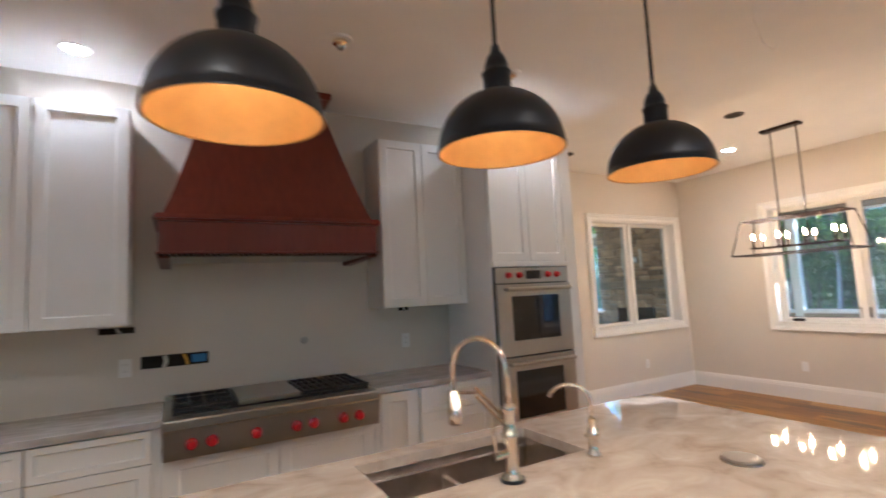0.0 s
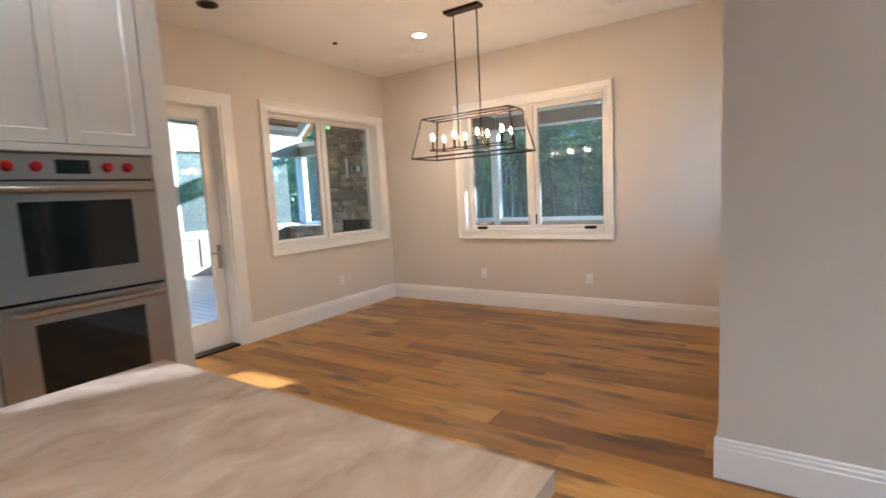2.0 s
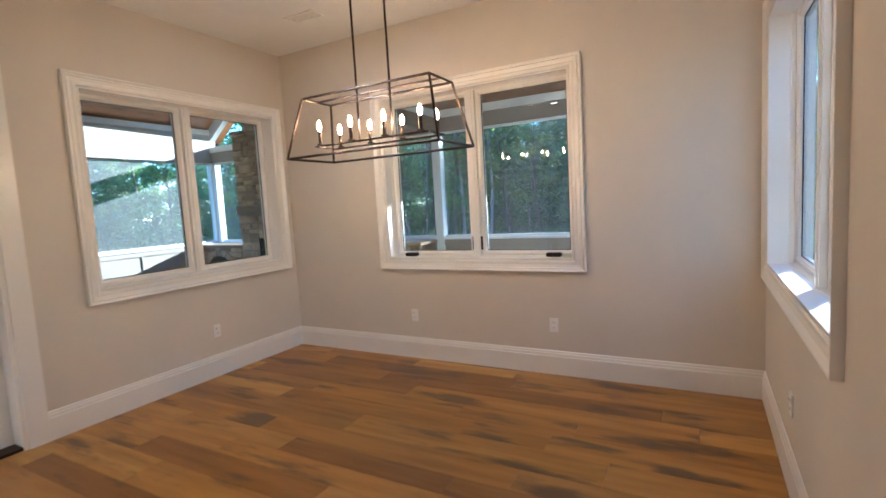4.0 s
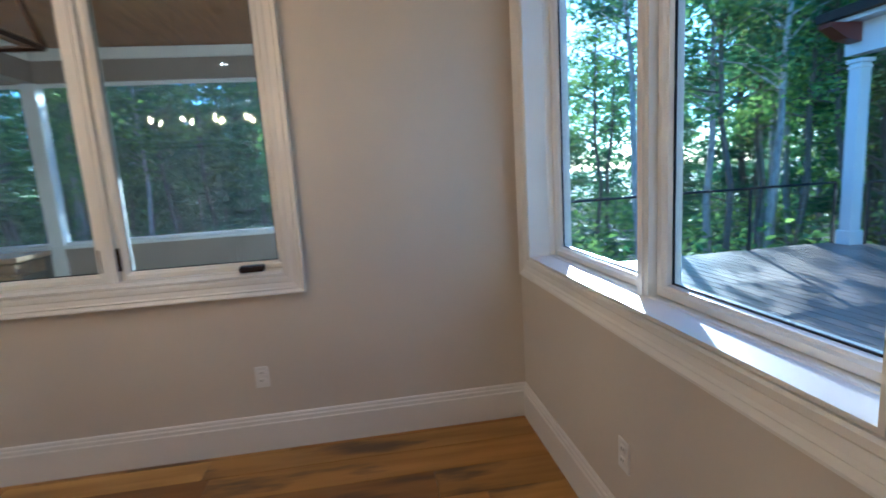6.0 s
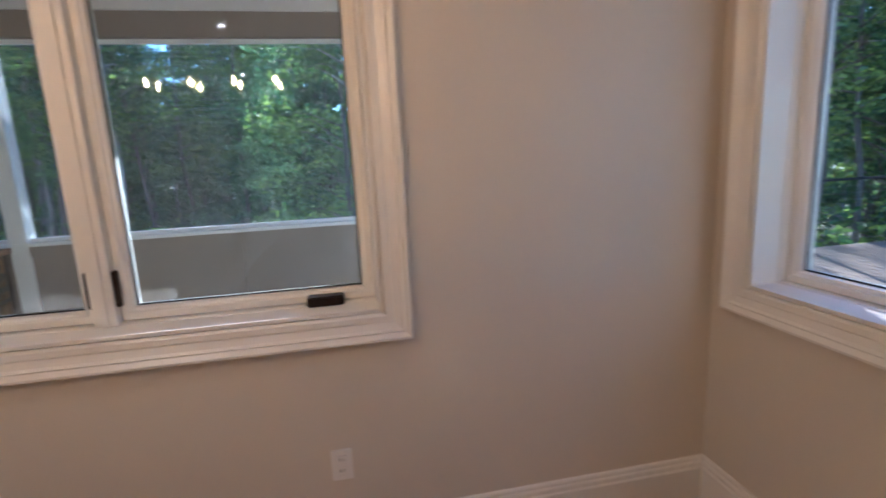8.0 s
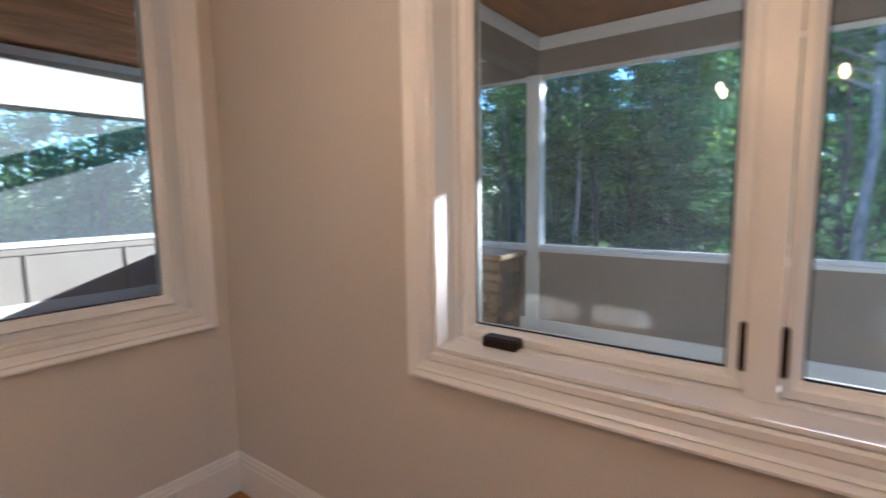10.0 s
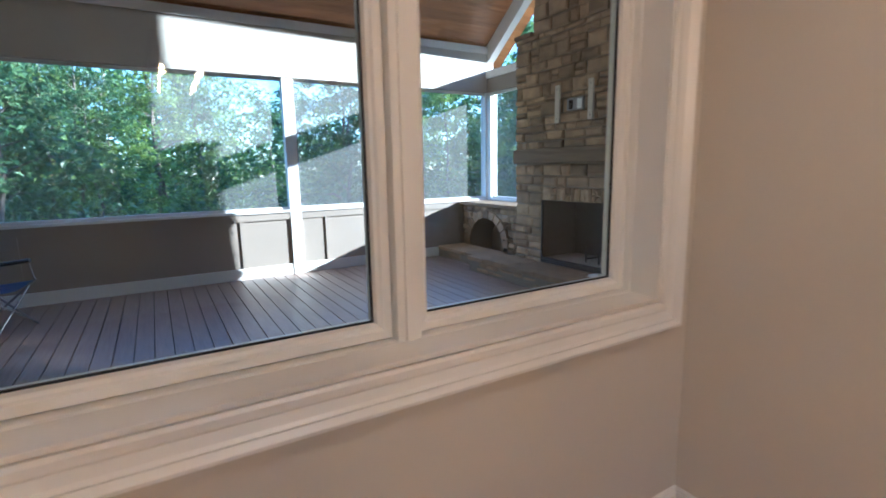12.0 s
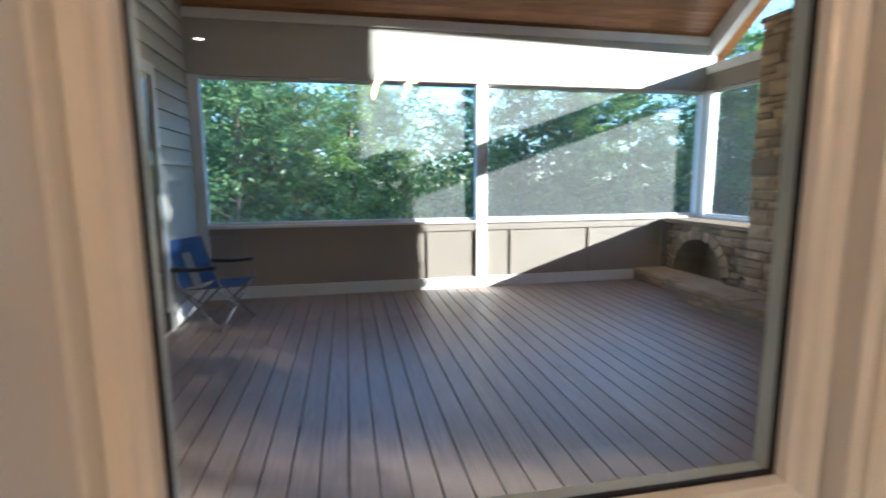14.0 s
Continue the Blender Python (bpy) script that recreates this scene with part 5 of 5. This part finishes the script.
part("seat", sheet([(-0.20, -0.26, 0.40), (0.0, -0.26, 0.42), (0.27, -0.26, 0.45)], [(-0.20, 0.26, 0.40), (0.0, 0.26, 0.42), (0.27, 0.26, 0.45)], 0.05), BLUE, chair, "blue canvas seat")
back = part("backrest", sheet([(-0.20, -0.26, 0.40), (-0.28, -0.26, 0.62), (-0.36, -0.25, 0.88)], [(-0.20, 0.26, 0.40), (-0.28, 0.26, 0.62), (-0.36, 0.25, 0.88)], 0.0), BLUE, chair, "blue canvas back")
part("stripe", sheet([(-0.185, -0.10, 0.405), (-0.265, -0.10, 0.62), (-0.305, -0.10, 0.74)], [(-0.185, 0.02, 0.405), (-0.265, 0.02, 0.62), (-0.305, 0.02, 0.74)], 0.0), GREYF, back, "grey canvas stripe")
for s_ in (-1, 1):
    part("armrest", tube(bmesh.new(), [(-0.28, s_ * 0.29, 0.60), (0.0, s_ * 0.30, 0.61), (0.24, s_ * 0.30, 0.64)], 0.022, 8), BLACKM, chair, "black padded armrest")
    part("leg", tube(bmesh.new(), [(0.28, s_ * 0.28, 0.46), (-0.26, s_ * 0.27, 0.0)], 0.011, 8), TUBEM, chair)
    part("leg", tube(bmesh.new(), [(-0.36, s_ * 0.26, 0.88), (-0.20, s_ * 0.27, 0.40), (0.24, s_ * 0.28, 0.0)], 0.011, 8), TUBEM, chair)
    part("arm_post", tube(bmesh.new(), [(0.22, s_ * 0.30, 0.63), (0.27, s_ * 0.28, 0.44)], 0.009, 8), TUBEM, chair)
for x in (-0.24, 0.24):
    part("cross_brace", tube(bmesh.new(), [(x, -0.27, 0.02), (x * 0.9, 0.27, 0.40)], 0.009, 8), TUBEM, chair)
    part("cross_brace", tube(bmesh.new(), [(x, 0.27, 0.02), (x * 0.9, -0.27, 0.40)], 0.009, 8), TUBEM, chair)

# ---- open deck ----
DX0, DX1, DY0, DY1 = 3.5, 10.1, -6.75, -TH - 0.02
structure("deck_frame", boxes((DX0, DX1, DY0, DY1, PF - 0.25, PF - 0.03)), DARK, "dark joists under the open deck", "deck")
post = empty("deck_post", "square white painted deck post with cap and base", "post", at=(9.85, -6.5, PF))
part("shaft", boxes((-0.09, 0.09, -0.09, 0.09, 0.0, 2.76), bev=0.004), EXTW, post)
part("base", boxes((-0.12, 0.12, -0.12, 0.12, 0.0, 0.22), bev=0.01), EXTW, post)
part("capital", boxes((-0.105, 0.105, -0.105, 0.105, 2.62, 2.66), (-0.12, 0.12, -0.12, 0.12, 2.70, 2.76), bev=0.008), EXTW, post)
beam = empty("deck_roof_beam", "white painted roof beam over the deck", "beam", kind="structure")
part("beam", boxes((3.3, 10.0, -6.62, -6.38, 2.762, 3.19)), EXTW, beam)
part("soffit", boxes((3.3, 10.1, -9.4, -6.15, 3.2, 3.26)), EXTW, beam)
part("roof_deck", boxes((3.3, 10.2, -9.5, -6.05, 3.27, 3.4)), DARK, beam)
bm = bmesh.new()
x0, z0, z1 = 9.74, 2.92, 3.19
hull(bm, [(x0, -6.37, z0), (x0 + 0.2, -6.37, z0), (x0 + 0.2, -6.37, z1), (x0, -6.37, z1)], [(x0, -6.12, z0 + 0.05), (x0 + 0.2, -6.12, z0 + 0.05), (x0 + 0.2, -6.12, z1), (x0, -6.12, z1)])
hull(bm, [(x0, -6.119, z0 + 0.05), (x0 + 0.2, -6.119, z0 + 0.05), (x0 + 0.2, -6.119, z1), (x0, -6.119, z1)], [(x0, -5.85, z1 - 0.06), (x0 + 0.2, -5.85, z1 - 0.06), (x0 + 0.2, -5.85, z1), (x0, -5.85, z1)])
bmesh.ops.recalc_face_normals(bm, faces=bm.faces)
part("timber_bracket", bm, WOODH, beam, "brown stained timber bracket")


def railing(a, b, label="black cable railing with metal posts", drop=0.0):
    t = empty("cable_railing", label, "railing", "deck railings")
    a, b = Vector(a), Vector(b)
    n = max(1, round((b - a).length / 1.6))
    for k in range(n + 1):
        p = a.lerp(b, k / n)
        part("post", boxes((p.x - 0.02, p.x + 0.02, p.y - 0.02, p.y + 0.02, p.z, p.z + 0.95)), BLACKM, t)
    part("top_rail", tube(bmesh.new(), [a + Vector((0, 0, 0.96)), b + Vector((0, 0, 0.96))], 0.022, 6), BLACKM, t)
    for k in range(9):
        part("cable", tube(bmesh.new(), [a + Vector((0, 0, 0.1 + 0.095 * k)), b + Vector((0, 0, 0.1 + 0.095 * k))], 0.0022, 4), TUBEM, t)
    return t


railing((10.03, -0.5, PF), (10.03, -6.40, PF))
railing((8.85, -6.68, PF), (9.75, -6.68, PF))
railing((3.6, -6.68, PF), (7.2, -6.68, PF))
st = railing((8.80, -6.75, PF), (8.80, -9.6, PF - 1.7), "black cable stair railing sloping down from the deck")
st = railing((7.25, -6.75, PF), (7.25, -9.6, PF - 1.7), "black cable stair railing sloping down from the deck")
stairs = empty("deck_stairs", "composite deck stairs going down", "stairs", kind="structure")
for k in range(9):
    part("tread", boxes((7.2, 8.85, -6.80 - 0.28 * (k + 1), -6.80 - 0.28 * k, PF - 0.19 * (k + 1), PF - 0.19 * (k + 1) + 0.04)), DECKM, stairs)
bm = bmesh.new()
for x in (7.35, 8.7):
    hull(bm, [(x - 0.02, -6.78, PF - 0.5), (x + 0.02, -6.78, PF - 0.5), (x + 0.02, -9.4, PF - 2.2), (x - 0.02, -9.4, PF - 2.2)], [(x - 0.02, -6.78, PF - 0.2), (x + 0.02, -6.78, PF - 0.2), (x + 0.02, -9.4, PF - 1.92), (x - 0.02, -9.4, PF - 1.92)])
part("stringers", bm, DARK, stairs)
# ---- ground and woods ----
GZ = -2.6
EARTH = mat("forest_floor", (0.10, 0.085, 0.05), 0.95, scale=0.8, col2=(0.04, 0.05, 0.02), bump=0.5, bscale=8)
bm = bmesh.new()
N = 60
S = 400.0
gv = {}
for i in range(N + 1):
    for j in range(N + 1):
        x, y = (i / N - 0.5) * 2, (j / N - 0.5) * 2
        x, y = S * x * abs(x) + 6, S * y * abs(y) + 2
        d = max(0.0, math.hypot(x - 6, y - 2) - 14)
        gv[i, j] = bm.verts.new((x, y, GZ - 0.025 * min(d, 60) + 0.35 * noise.noise(Vector((x * 0.08, y * 0.08, 0)))))
for i in range(N):
    for j in range(N):
        bm.faces.new((gv[i, j], gv[i + 1, j], gv[i + 1, j + 1], gv[i, j + 1]))
tagged(part("ground", bm, EARTH, smooth=True), "leaf littered forest floor sloping away", "ground", kind="structure")
structure("foundation", boxes((-5.2, 3.45, -6.2, YL + TH - 0.03, GZ - 0.6, -0.31), (3.45, XF + TH - 0.03, -0.19, YL + TH - 0.03, GZ - 0.6, -0.31)), SIDING, "grey house foundation wall", "foundation")
for x, y in ((9.4, 10.1), (6.2, 10.1), (9.4, 4.3), (9.4, -0.2), (9.9, -6.5), (2.7, 10.1), (6.5, -6.5)):
    tagged(part("foundation_post", boxes((x - 0.09, x + 0.09, y - 0.09, y + 0.09, GZ - 0.7, PF - 0.26)), EXTW), "square post carrying the deck", "post", "foundation posts")


def leaf_mat(name, c1, c2):
    m = bpy.data.materials.new(name)
    m.use_nodes = True
    t = m.node_tree
    t.nodes.remove(t.nodes["Principled BSDF"])
    g = t.nodes.new("ShaderNodeNewGeometry")
    r = t.nodes.new("ShaderNodeValToRGB")
    r.color_ramp.elements[0].color = (*c1, 1)
    r.color_ramp.elements[1].color = (*c2, 1)
    # broad noise puts the shaded hollows between leaf masses into the leaf colour
    co = t.nodes.new("ShaderNodeTexCoord")
    n = t.nodes.new("ShaderNodeTexNoise")
    n.inputs["Scale"].default_value, n.inputs["Detail"].default_value = 0.55, 2.0
    t.links.new(co.outputs["Object"], n.inputs[0])
    hollow_shade = t.nodes.new("ShaderNodeMapRange")
    hollow_shade.inputs[1].default_value, hollow_shade.inputs[2].default_value = 0.35, 0.65
    hollow_shade.inputs[3].default_value, hollow_shade.inputs[4].default_value = -0.45, 0.45
    t.links.new(n.outputs[0], hollow_shade.inputs[0])
    ad = t.nodes.new("ShaderNodeMath")
    ad.operation, ad.use_clamp = "ADD", True
    t.links.new(g.outputs["Random Per Island"], ad.inputs[0])
    t.links.new(hollow_shade.outputs[0], ad.inputs[1])
    t.links.new(ad.outputs[0], r.inputs[0])
    d = t.nodes.new("ShaderNodeBsdfDiffuse")
    tr = t.nodes.new("ShaderNodeBsdfTranslucent")
    gl = t.nodes.new("ShaderNodeBsdfGlossy")
    gl.inputs["Roughness"].default_value = 0.45
    a = t.nodes.new("ShaderNodeMixShader")
    a.inputs[0].default_value = 0.5
    b = t.nodes.new("ShaderNodeMixShader")
    b.inputs[0].default_value = 0.05
    t.links.new(r.outputs[0], d.inputs[0])
    t.links.new(r.outputs[0], tr.inputs[0])
    t.links.new(d.outputs[0], a.inputs[1])
    t.links.new(tr.outputs[0], a.inputs[2])
    t.links.new(a.outputs[0], b.inputs[1])
    t.links.new(gl.outputs[0], b.inputs[2])
    t.links.new(b.outputs[0], t.nodes["Material Output"].inputs[0])
    return m


LEAF = [leaf_mat("leaf_green", (0.045, 0.13, 0.04), (0.30, 0.44, 0.10)), leaf_mat("leaf_deep", (0.035, 0.11, 0.05), (0.17, 0.32, 0.13))]
BARK = mat("bark", (0.20, 0.17, 0.14), 0.9, scale=8, col2=(0.08, 0.065, 0.05), stretch=(3, 3, 0.5), bump=0.8, bscale=25)
PALE = mat("pale_bark", (0.50, 0.47, 0.43), 0.85, scale=6, col2=(0.24, 0.22, 0.20), stretch=(2, 2, 0.8), bump=0.6, bscale=25)


def leaves(rg, blobs, count, size):
    """Scattered folded leaves over ellipsoids (centre, radii)."""
    verts, faces = [], []
    for _ in range(count):
        c, rad = rg.choice(blobs)
        while True:
            p = Vector((rg.uniform(-1, 1), rg.uniform(-1, 1), rg.uniform(-1, 1)))
            if 0.15 < p.length < 1:
                break
        p = Vector((c[0] + p.x * rad[0], c[1] + p.y * rad[1], c[2] + p.z * rad[2]))
        s = size * rg.uniform(0.6, 1.3)
        e = Euler((rg.uniform(-0.9, 0.9), rg.uniform(-0.9, 0.9), rg.uniform(0, 6.28))).to_matrix()
        n = len(verts)
        for q in ((-0.5, 0, 0), (0, 0.32, 0.1), (0.5, 0, -0.08), (0, -0.32, 0.1)):
            verts.append(p + e @ (Vector(q) * s))
        faces += [(n, n + 1, n + 2), (n, n + 2, n + 3)]
    me = bpy.data.meshes.new("crown")
    me.from_pydata(verts, [], faces)
    return me


def make_tree(seed, height, trunk_r, crown_from, spread, count, leaf, material, label, bark):
    rg = random.Random(seed)
    t = empty("tree", label, "tree", "woodland trees")
    pts, rad = [], []
    lean = Vector((rg.uniform(-0.06, 0.06), rg.uniform(-0.06, 0.06), 0))
    for k in range(9):
        f = k / 8
        pts.append(Vector((0, 0, -0.5 + (height + 0.3) * f)) + lean * height * f + Vector((rg.uniform(-0.12, 0.12), rg.uniform(-0.12, 0.12), 0)) * (f > 0))
        rad.append(trunk_r * (1.25 if k == 0 else 1 - 0.88 * f))
    part("trunk", tube(bmesh.new(), pts, rad, 8), bark, t, smooth=True)
    bm = bmesh.new()
    blobs = []
    n = 34
    for k in range(n):
        f = crown_from + (0.99 - crown_from) * (k + rg.random()) / n
        base = pts[min(8, int(f * 8))].lerp(pts[min(8, int(f * 8) + 1)], f * 8 - int(f * 8))
        a = rg.uniform(0, 6.28)
        ln = spread * (1.15 - 0.75 * (f - crown_from) / (1 - crown_from)) * rg.uniform(0.45, 1.0)
        tip = base + Vector((math.cos(a) * ln, math.sin(a) * ln, ln * rg.uniform(0.05, 0.5)))
        mid = base.lerp(tip, 0.5) + Vector((0, 0, 0.12 * ln))
        r0 = trunk_r * 0.32 * (1.1 - f)
        tube(bm, [base, mid, tip], [r0 + 0.012, r0 * 0.6 + 0.008, 0.006], 5)
        q = rg.uniform(0.6, 1.15)
        blobs.append((tip, (q, q, q * 0.55)))
        blobs.append((base.lerp(tip, 0.62) + Vector((rg.uniform(-.4, .4), rg.uniform(-.4, .4), 0.1)), (q * 0.9, q * 0.9, q * 0.4)))
    part("branches", bm, bark, t)
    me = leaves(rg, blobs, count, leaf)
    me.materials.append(material)
    c = new("crown", me)
    c.parent = t
    return t


KINDS = []
for k, (h, tr, cf, sp, n, lf, mt, bk, lb) in enumerate((
    (14.0, 0.20, 0.14, 3.2, 6200, 0.22, 0, BARK, "tall broadleaf tree with green summer leaves"),
    (16.0, 0.24, 0.30, 3.5, 6400, 0.225, 1, BARK, "tall broadleaf tree with dense dark leaves"),
    (12.0, 0.13, 0.22, 2.8, 5400, 0.20, 0, BARK, "slender broadleaf tree with light green leaves"),
    (9.0, 0.09, 0.05, 2.5, 4800, 0.19, 1, BARK, "young understorey tree with low branches"),
    (16.0, 0.12, 0.36, 2.0, 2600, 0.21, 0, BARK, "thin straight tree with a bare dark lower trunk"),
    (15.0, 0.15, 0.42, 2.2, 2600, 0.21, 1, PALE, "thin leaning tree with a pale grey trunk"),
    (19.0, 0.22, 0.10, 3.6, 4200, 0.34, 1, BARK, "tall distant broadleaf tree with a full crown"))):
    KINDS.append((make_tree(100 + k, h, tr, cf, sp, n, lf, LEAF[mt], lb, bk), h))


def ground_z(x, y):
    d = max(0.0, math.hypot(x - 6, y - 2) - 14)
    return GZ - 0.025 * min(d, 60) + 0.35 * noise.noise(Vector((x * 0.08, y * 0.08, 0)))


rg = random.Random(77)
used = [False] * 7


def plant(x, y, k, sc):
    m = pose(x, y, ground_z(x, y) - 0.1, 0, 0, rg.uniform(0, 360)) @ Matrix.Diagonal((sc, sc, sc, 1))
    ob = KINDS[k][0]
    if not used[k]:
        used[k] = True
        ob.matrix_basis = m
        return
    o = copy_thing(ob, pose(x, y, ground_z(x, y) - 0.1, 0, 0, rg.uniform(0, 360)))
    o.scale = (sc, sc, sc)


def clear_of_sun(x, y, h, thin):
    """Whether a crown of height h here leaves the sun's way into the porch and the windows open."""
    y0 = y - (x - 9.5) * SUN.y / SUN.x
    reach = math.hypot(x - 9.5, y - y0)
    top = h + ground_z(x, y)
    if x <= 9.5:
        return True
    if -3.4 < y0 < 2.6:
        return top < 1.0 + reach * 0.28
    if -10 < y0 <= -3.4:
        return top < 1.0 + reach * 0.25 or rg.random() < (0.1 if thin else 0.03)
    if -24 < y0 <= -10:
        return top < 1.0 + reach * 0.25 or rg.random() < 0.35
    if 2.6 <= y0 < 4.4:
        return top < 1.0 + reach * 0.28 or rg.random() < 0.3
    if 4.8 < y0 < 15.2:
        return top < 0.3 + reach * 0.28
    return True


def open_ground(x, y, gap):
    if -13 < y < 14 and x < 14 or x < 0 and -8 < y < 22:
        return False
    return all((x - u) ** 2 + (y - v) ** 2 > gap for u, v in spots)


spots = []
# trees placed close to the porch to shade most of its floor
# the last two are added to break up the sun on the island
for y0, d, k, sc in ((5.2, 9.5, 2, 0.85), (5.2, 19.0, 2, 0.9), (-2.5, 16.0, 4, 0.95), (-3.0, 23.0, 4, 1.1)):
    x, y = 9.5 + d * 0.903, y0 - d * 0.43
    spots.append((x, y))
    plant(x, y, k, sc)
# pale trunks beyond the screens and the deck
for x, y, sc in ((17.6, 1.0, 1.0), (24.5, 12.2, 1.0), (16.6, -9.2, 0.9), (19.0, -13.2, 1.0)):
    spots.append((x, y))
    plant(x, y, 5, sc)


def grow(want, a0, a1, far, kinds, size, gap, steep=9.0):
    """Scatter trees over a sector round the house; steep: how high the northern ones may rise."""
    count = tries = 0
    while count < want and tries < 9000:
        tries += 1
        a = rg.uniform(radians(a0), radians(a1))
        d = rg.uniform(*rg.choice(far))
        x, y = 8 + d * math.cos(a), 2 + d * math.sin(a)
        if not open_ground(x, y, gap):
            continue
        k, sc = rg.choice(kinds), rg.uniform(*size)
        h = KINDS[k][1] * sc
        if not clear_of_sun(x, y, h, k in (4, 5)):
            continue
        if a > radians(20) and (h + ground_z(x, y) - 1.5) / math.hypot(x - 8, y - 3) > steep:
            continue
        spots.append((x, y))
        plant(x, y, k, sc)
        count += 1


grow(135, -115, 135, ((9, 24), (18, 40), (30, 62)), (0, 0, 1, 2, 2, 3, 3), (0.85, 1.2), 3.0, 0.30)
# straight thin trunks beyond the open deck and east of the porch
grow(26, -80, -26, ((8, 16), (12, 30)), (4, 4, 4, 5), (0.8, 1.15), 1.0)
grow(26, -12, 40, ((10, 18), (14, 30)), (4, 4, 5), (0.55, 1.0), 1.0)
# taller belt behind
grow(16, -13, 12, ((40, 60),), (6,), (1.0, 1.3), 4.0)
grow(26, -70, 18, ((24, 34), (30, 50)), (6,), (0.8, 1.1), 5.0)
grow(22, 20, 130, ((32, 52),), (6,), (0.45, 0.9), 6.0, 0.31)

# undergrowth
bl = []
for _ in range(800):
    a = rg.uniform(radians(-115), radians(135))
    d = rg.uniform(10, 60)
    x, y = 8 + d * math.cos(a), 2 + d * math.sin(a)
    if -8.5 < y < 13 and x < 13 or x < 0:
        continue
    q = rg.uniform(0.8, 2.3)
    bl.append(((x, y, ground_z(x, y) + q * 0.5), (q * 1.2, q * 1.2, q * 0.8)))
for _ in range(260):
    # taller thicket to the north-east
    a = rg.uniform(radians(20), radians(115))
    d = rg.uniform(24, 58)
    x, y = 8 + d * math.cos(a), 2 + d * math.sin(a)
    q = rg.uniform(1.6, 2.6)
    bl.append(((x, y, ground_z(x, y) + q * rg.uniform(0.4, 2.4)), (q, q, q * 0.8)))
me = leaves(rg, bl, 140000, 0.30)
me.materials.append(LEAF[0])
tagged(new("undergrowth", me), "dense green shrubs and saplings under the trees", "shrubs", kind="stuff")
# far woods
bl = []
for k in range(130):
    a = radians(-120) + radians(260) * k / 130 + rg.uniform(-0.02, 0.02)
    d = rg.uniform(66, 85)
    x, y = 8 + d * math.cos(a), 2 + d * math.sin(a)
    h = rg.uniform(18, 25)
    for z in range(9):
        bl.append(((x + rg.uniform(-2, 2), y + rg.uniform(-2, 2), GZ - 3.2 + h * z / 9), (2.8, 2.8, 1.7)))
me = leaves(rg, bl, 100000, 0.9)
me.materials.append(LEAF[1])
tagged(new("far_woods", me), "distant green wall of summer woods", "woods", kind="stuff")

# ---- floor planks and deck boards ----
floor = empty("floor", "wide oak plank floor with brown streaks and knots", "floor", kind="structure")
rg = random.Random(4)
rest = bmesh.new()
x = -5.0
count = 0
while x < XF - 0.01:
    x1 = min(x + rg.choice((0.165, 0.20, 0.20, 0.24)), XF)
    y = -6.0 - rg.uniform(0, 1.8)
    while y < YL:
        ln = rg.uniform(0.8, 2.3)
        y0, y1 = max(y, -6.0 if x < 3.25 else 0.0), min(y + ln, YL)
        if y1 - y0 > 0.02:
            args = (x + 0.0008, x1 - 0.0008, y0 + 0.0008, y1 - 0.0008, -0.02, rg.uniform(-0.0006, 0.0))
            if x > 1.4 and y1 > -0.6 and count < 300:
                part("plank", boxes(args), FLOORM, floor)
                count += 1
            else:
                box(rest, *args)
        y += ln
    x = x1
tagged(part("plank_rest", rest, FLOORM, floor), kind="stuff")

pfl = empty("porch_floor", "brown grey composite deck boards of the porch", "floor", kind="structure")
x = PW
while x < PX:
    x1 = min(x + 0.1445, PX + 0.06)
    y0 = HO_N if (x + x1) / 2 < HO_E else -0.35
    part("deck_board", boxes((x + 0.0045, x1 - 0.0045, y0 + 0.002, PN + 0.06, PF - 0.028, PF)), DECKM, pfl)
    x = x1
dfl = empty("deck_floor", "brown grey composite boards of the open deck", "deck", kind="structure")
y = DY0
while y < DY1:
    y1 = min(y + 0.1445, DY1)
    part("deck_board", boxes((DX0, DX1, y + 0.0045, y1 - 0.0045, PF - 0.028, PF)), DECKX, dfl)
    y = y1
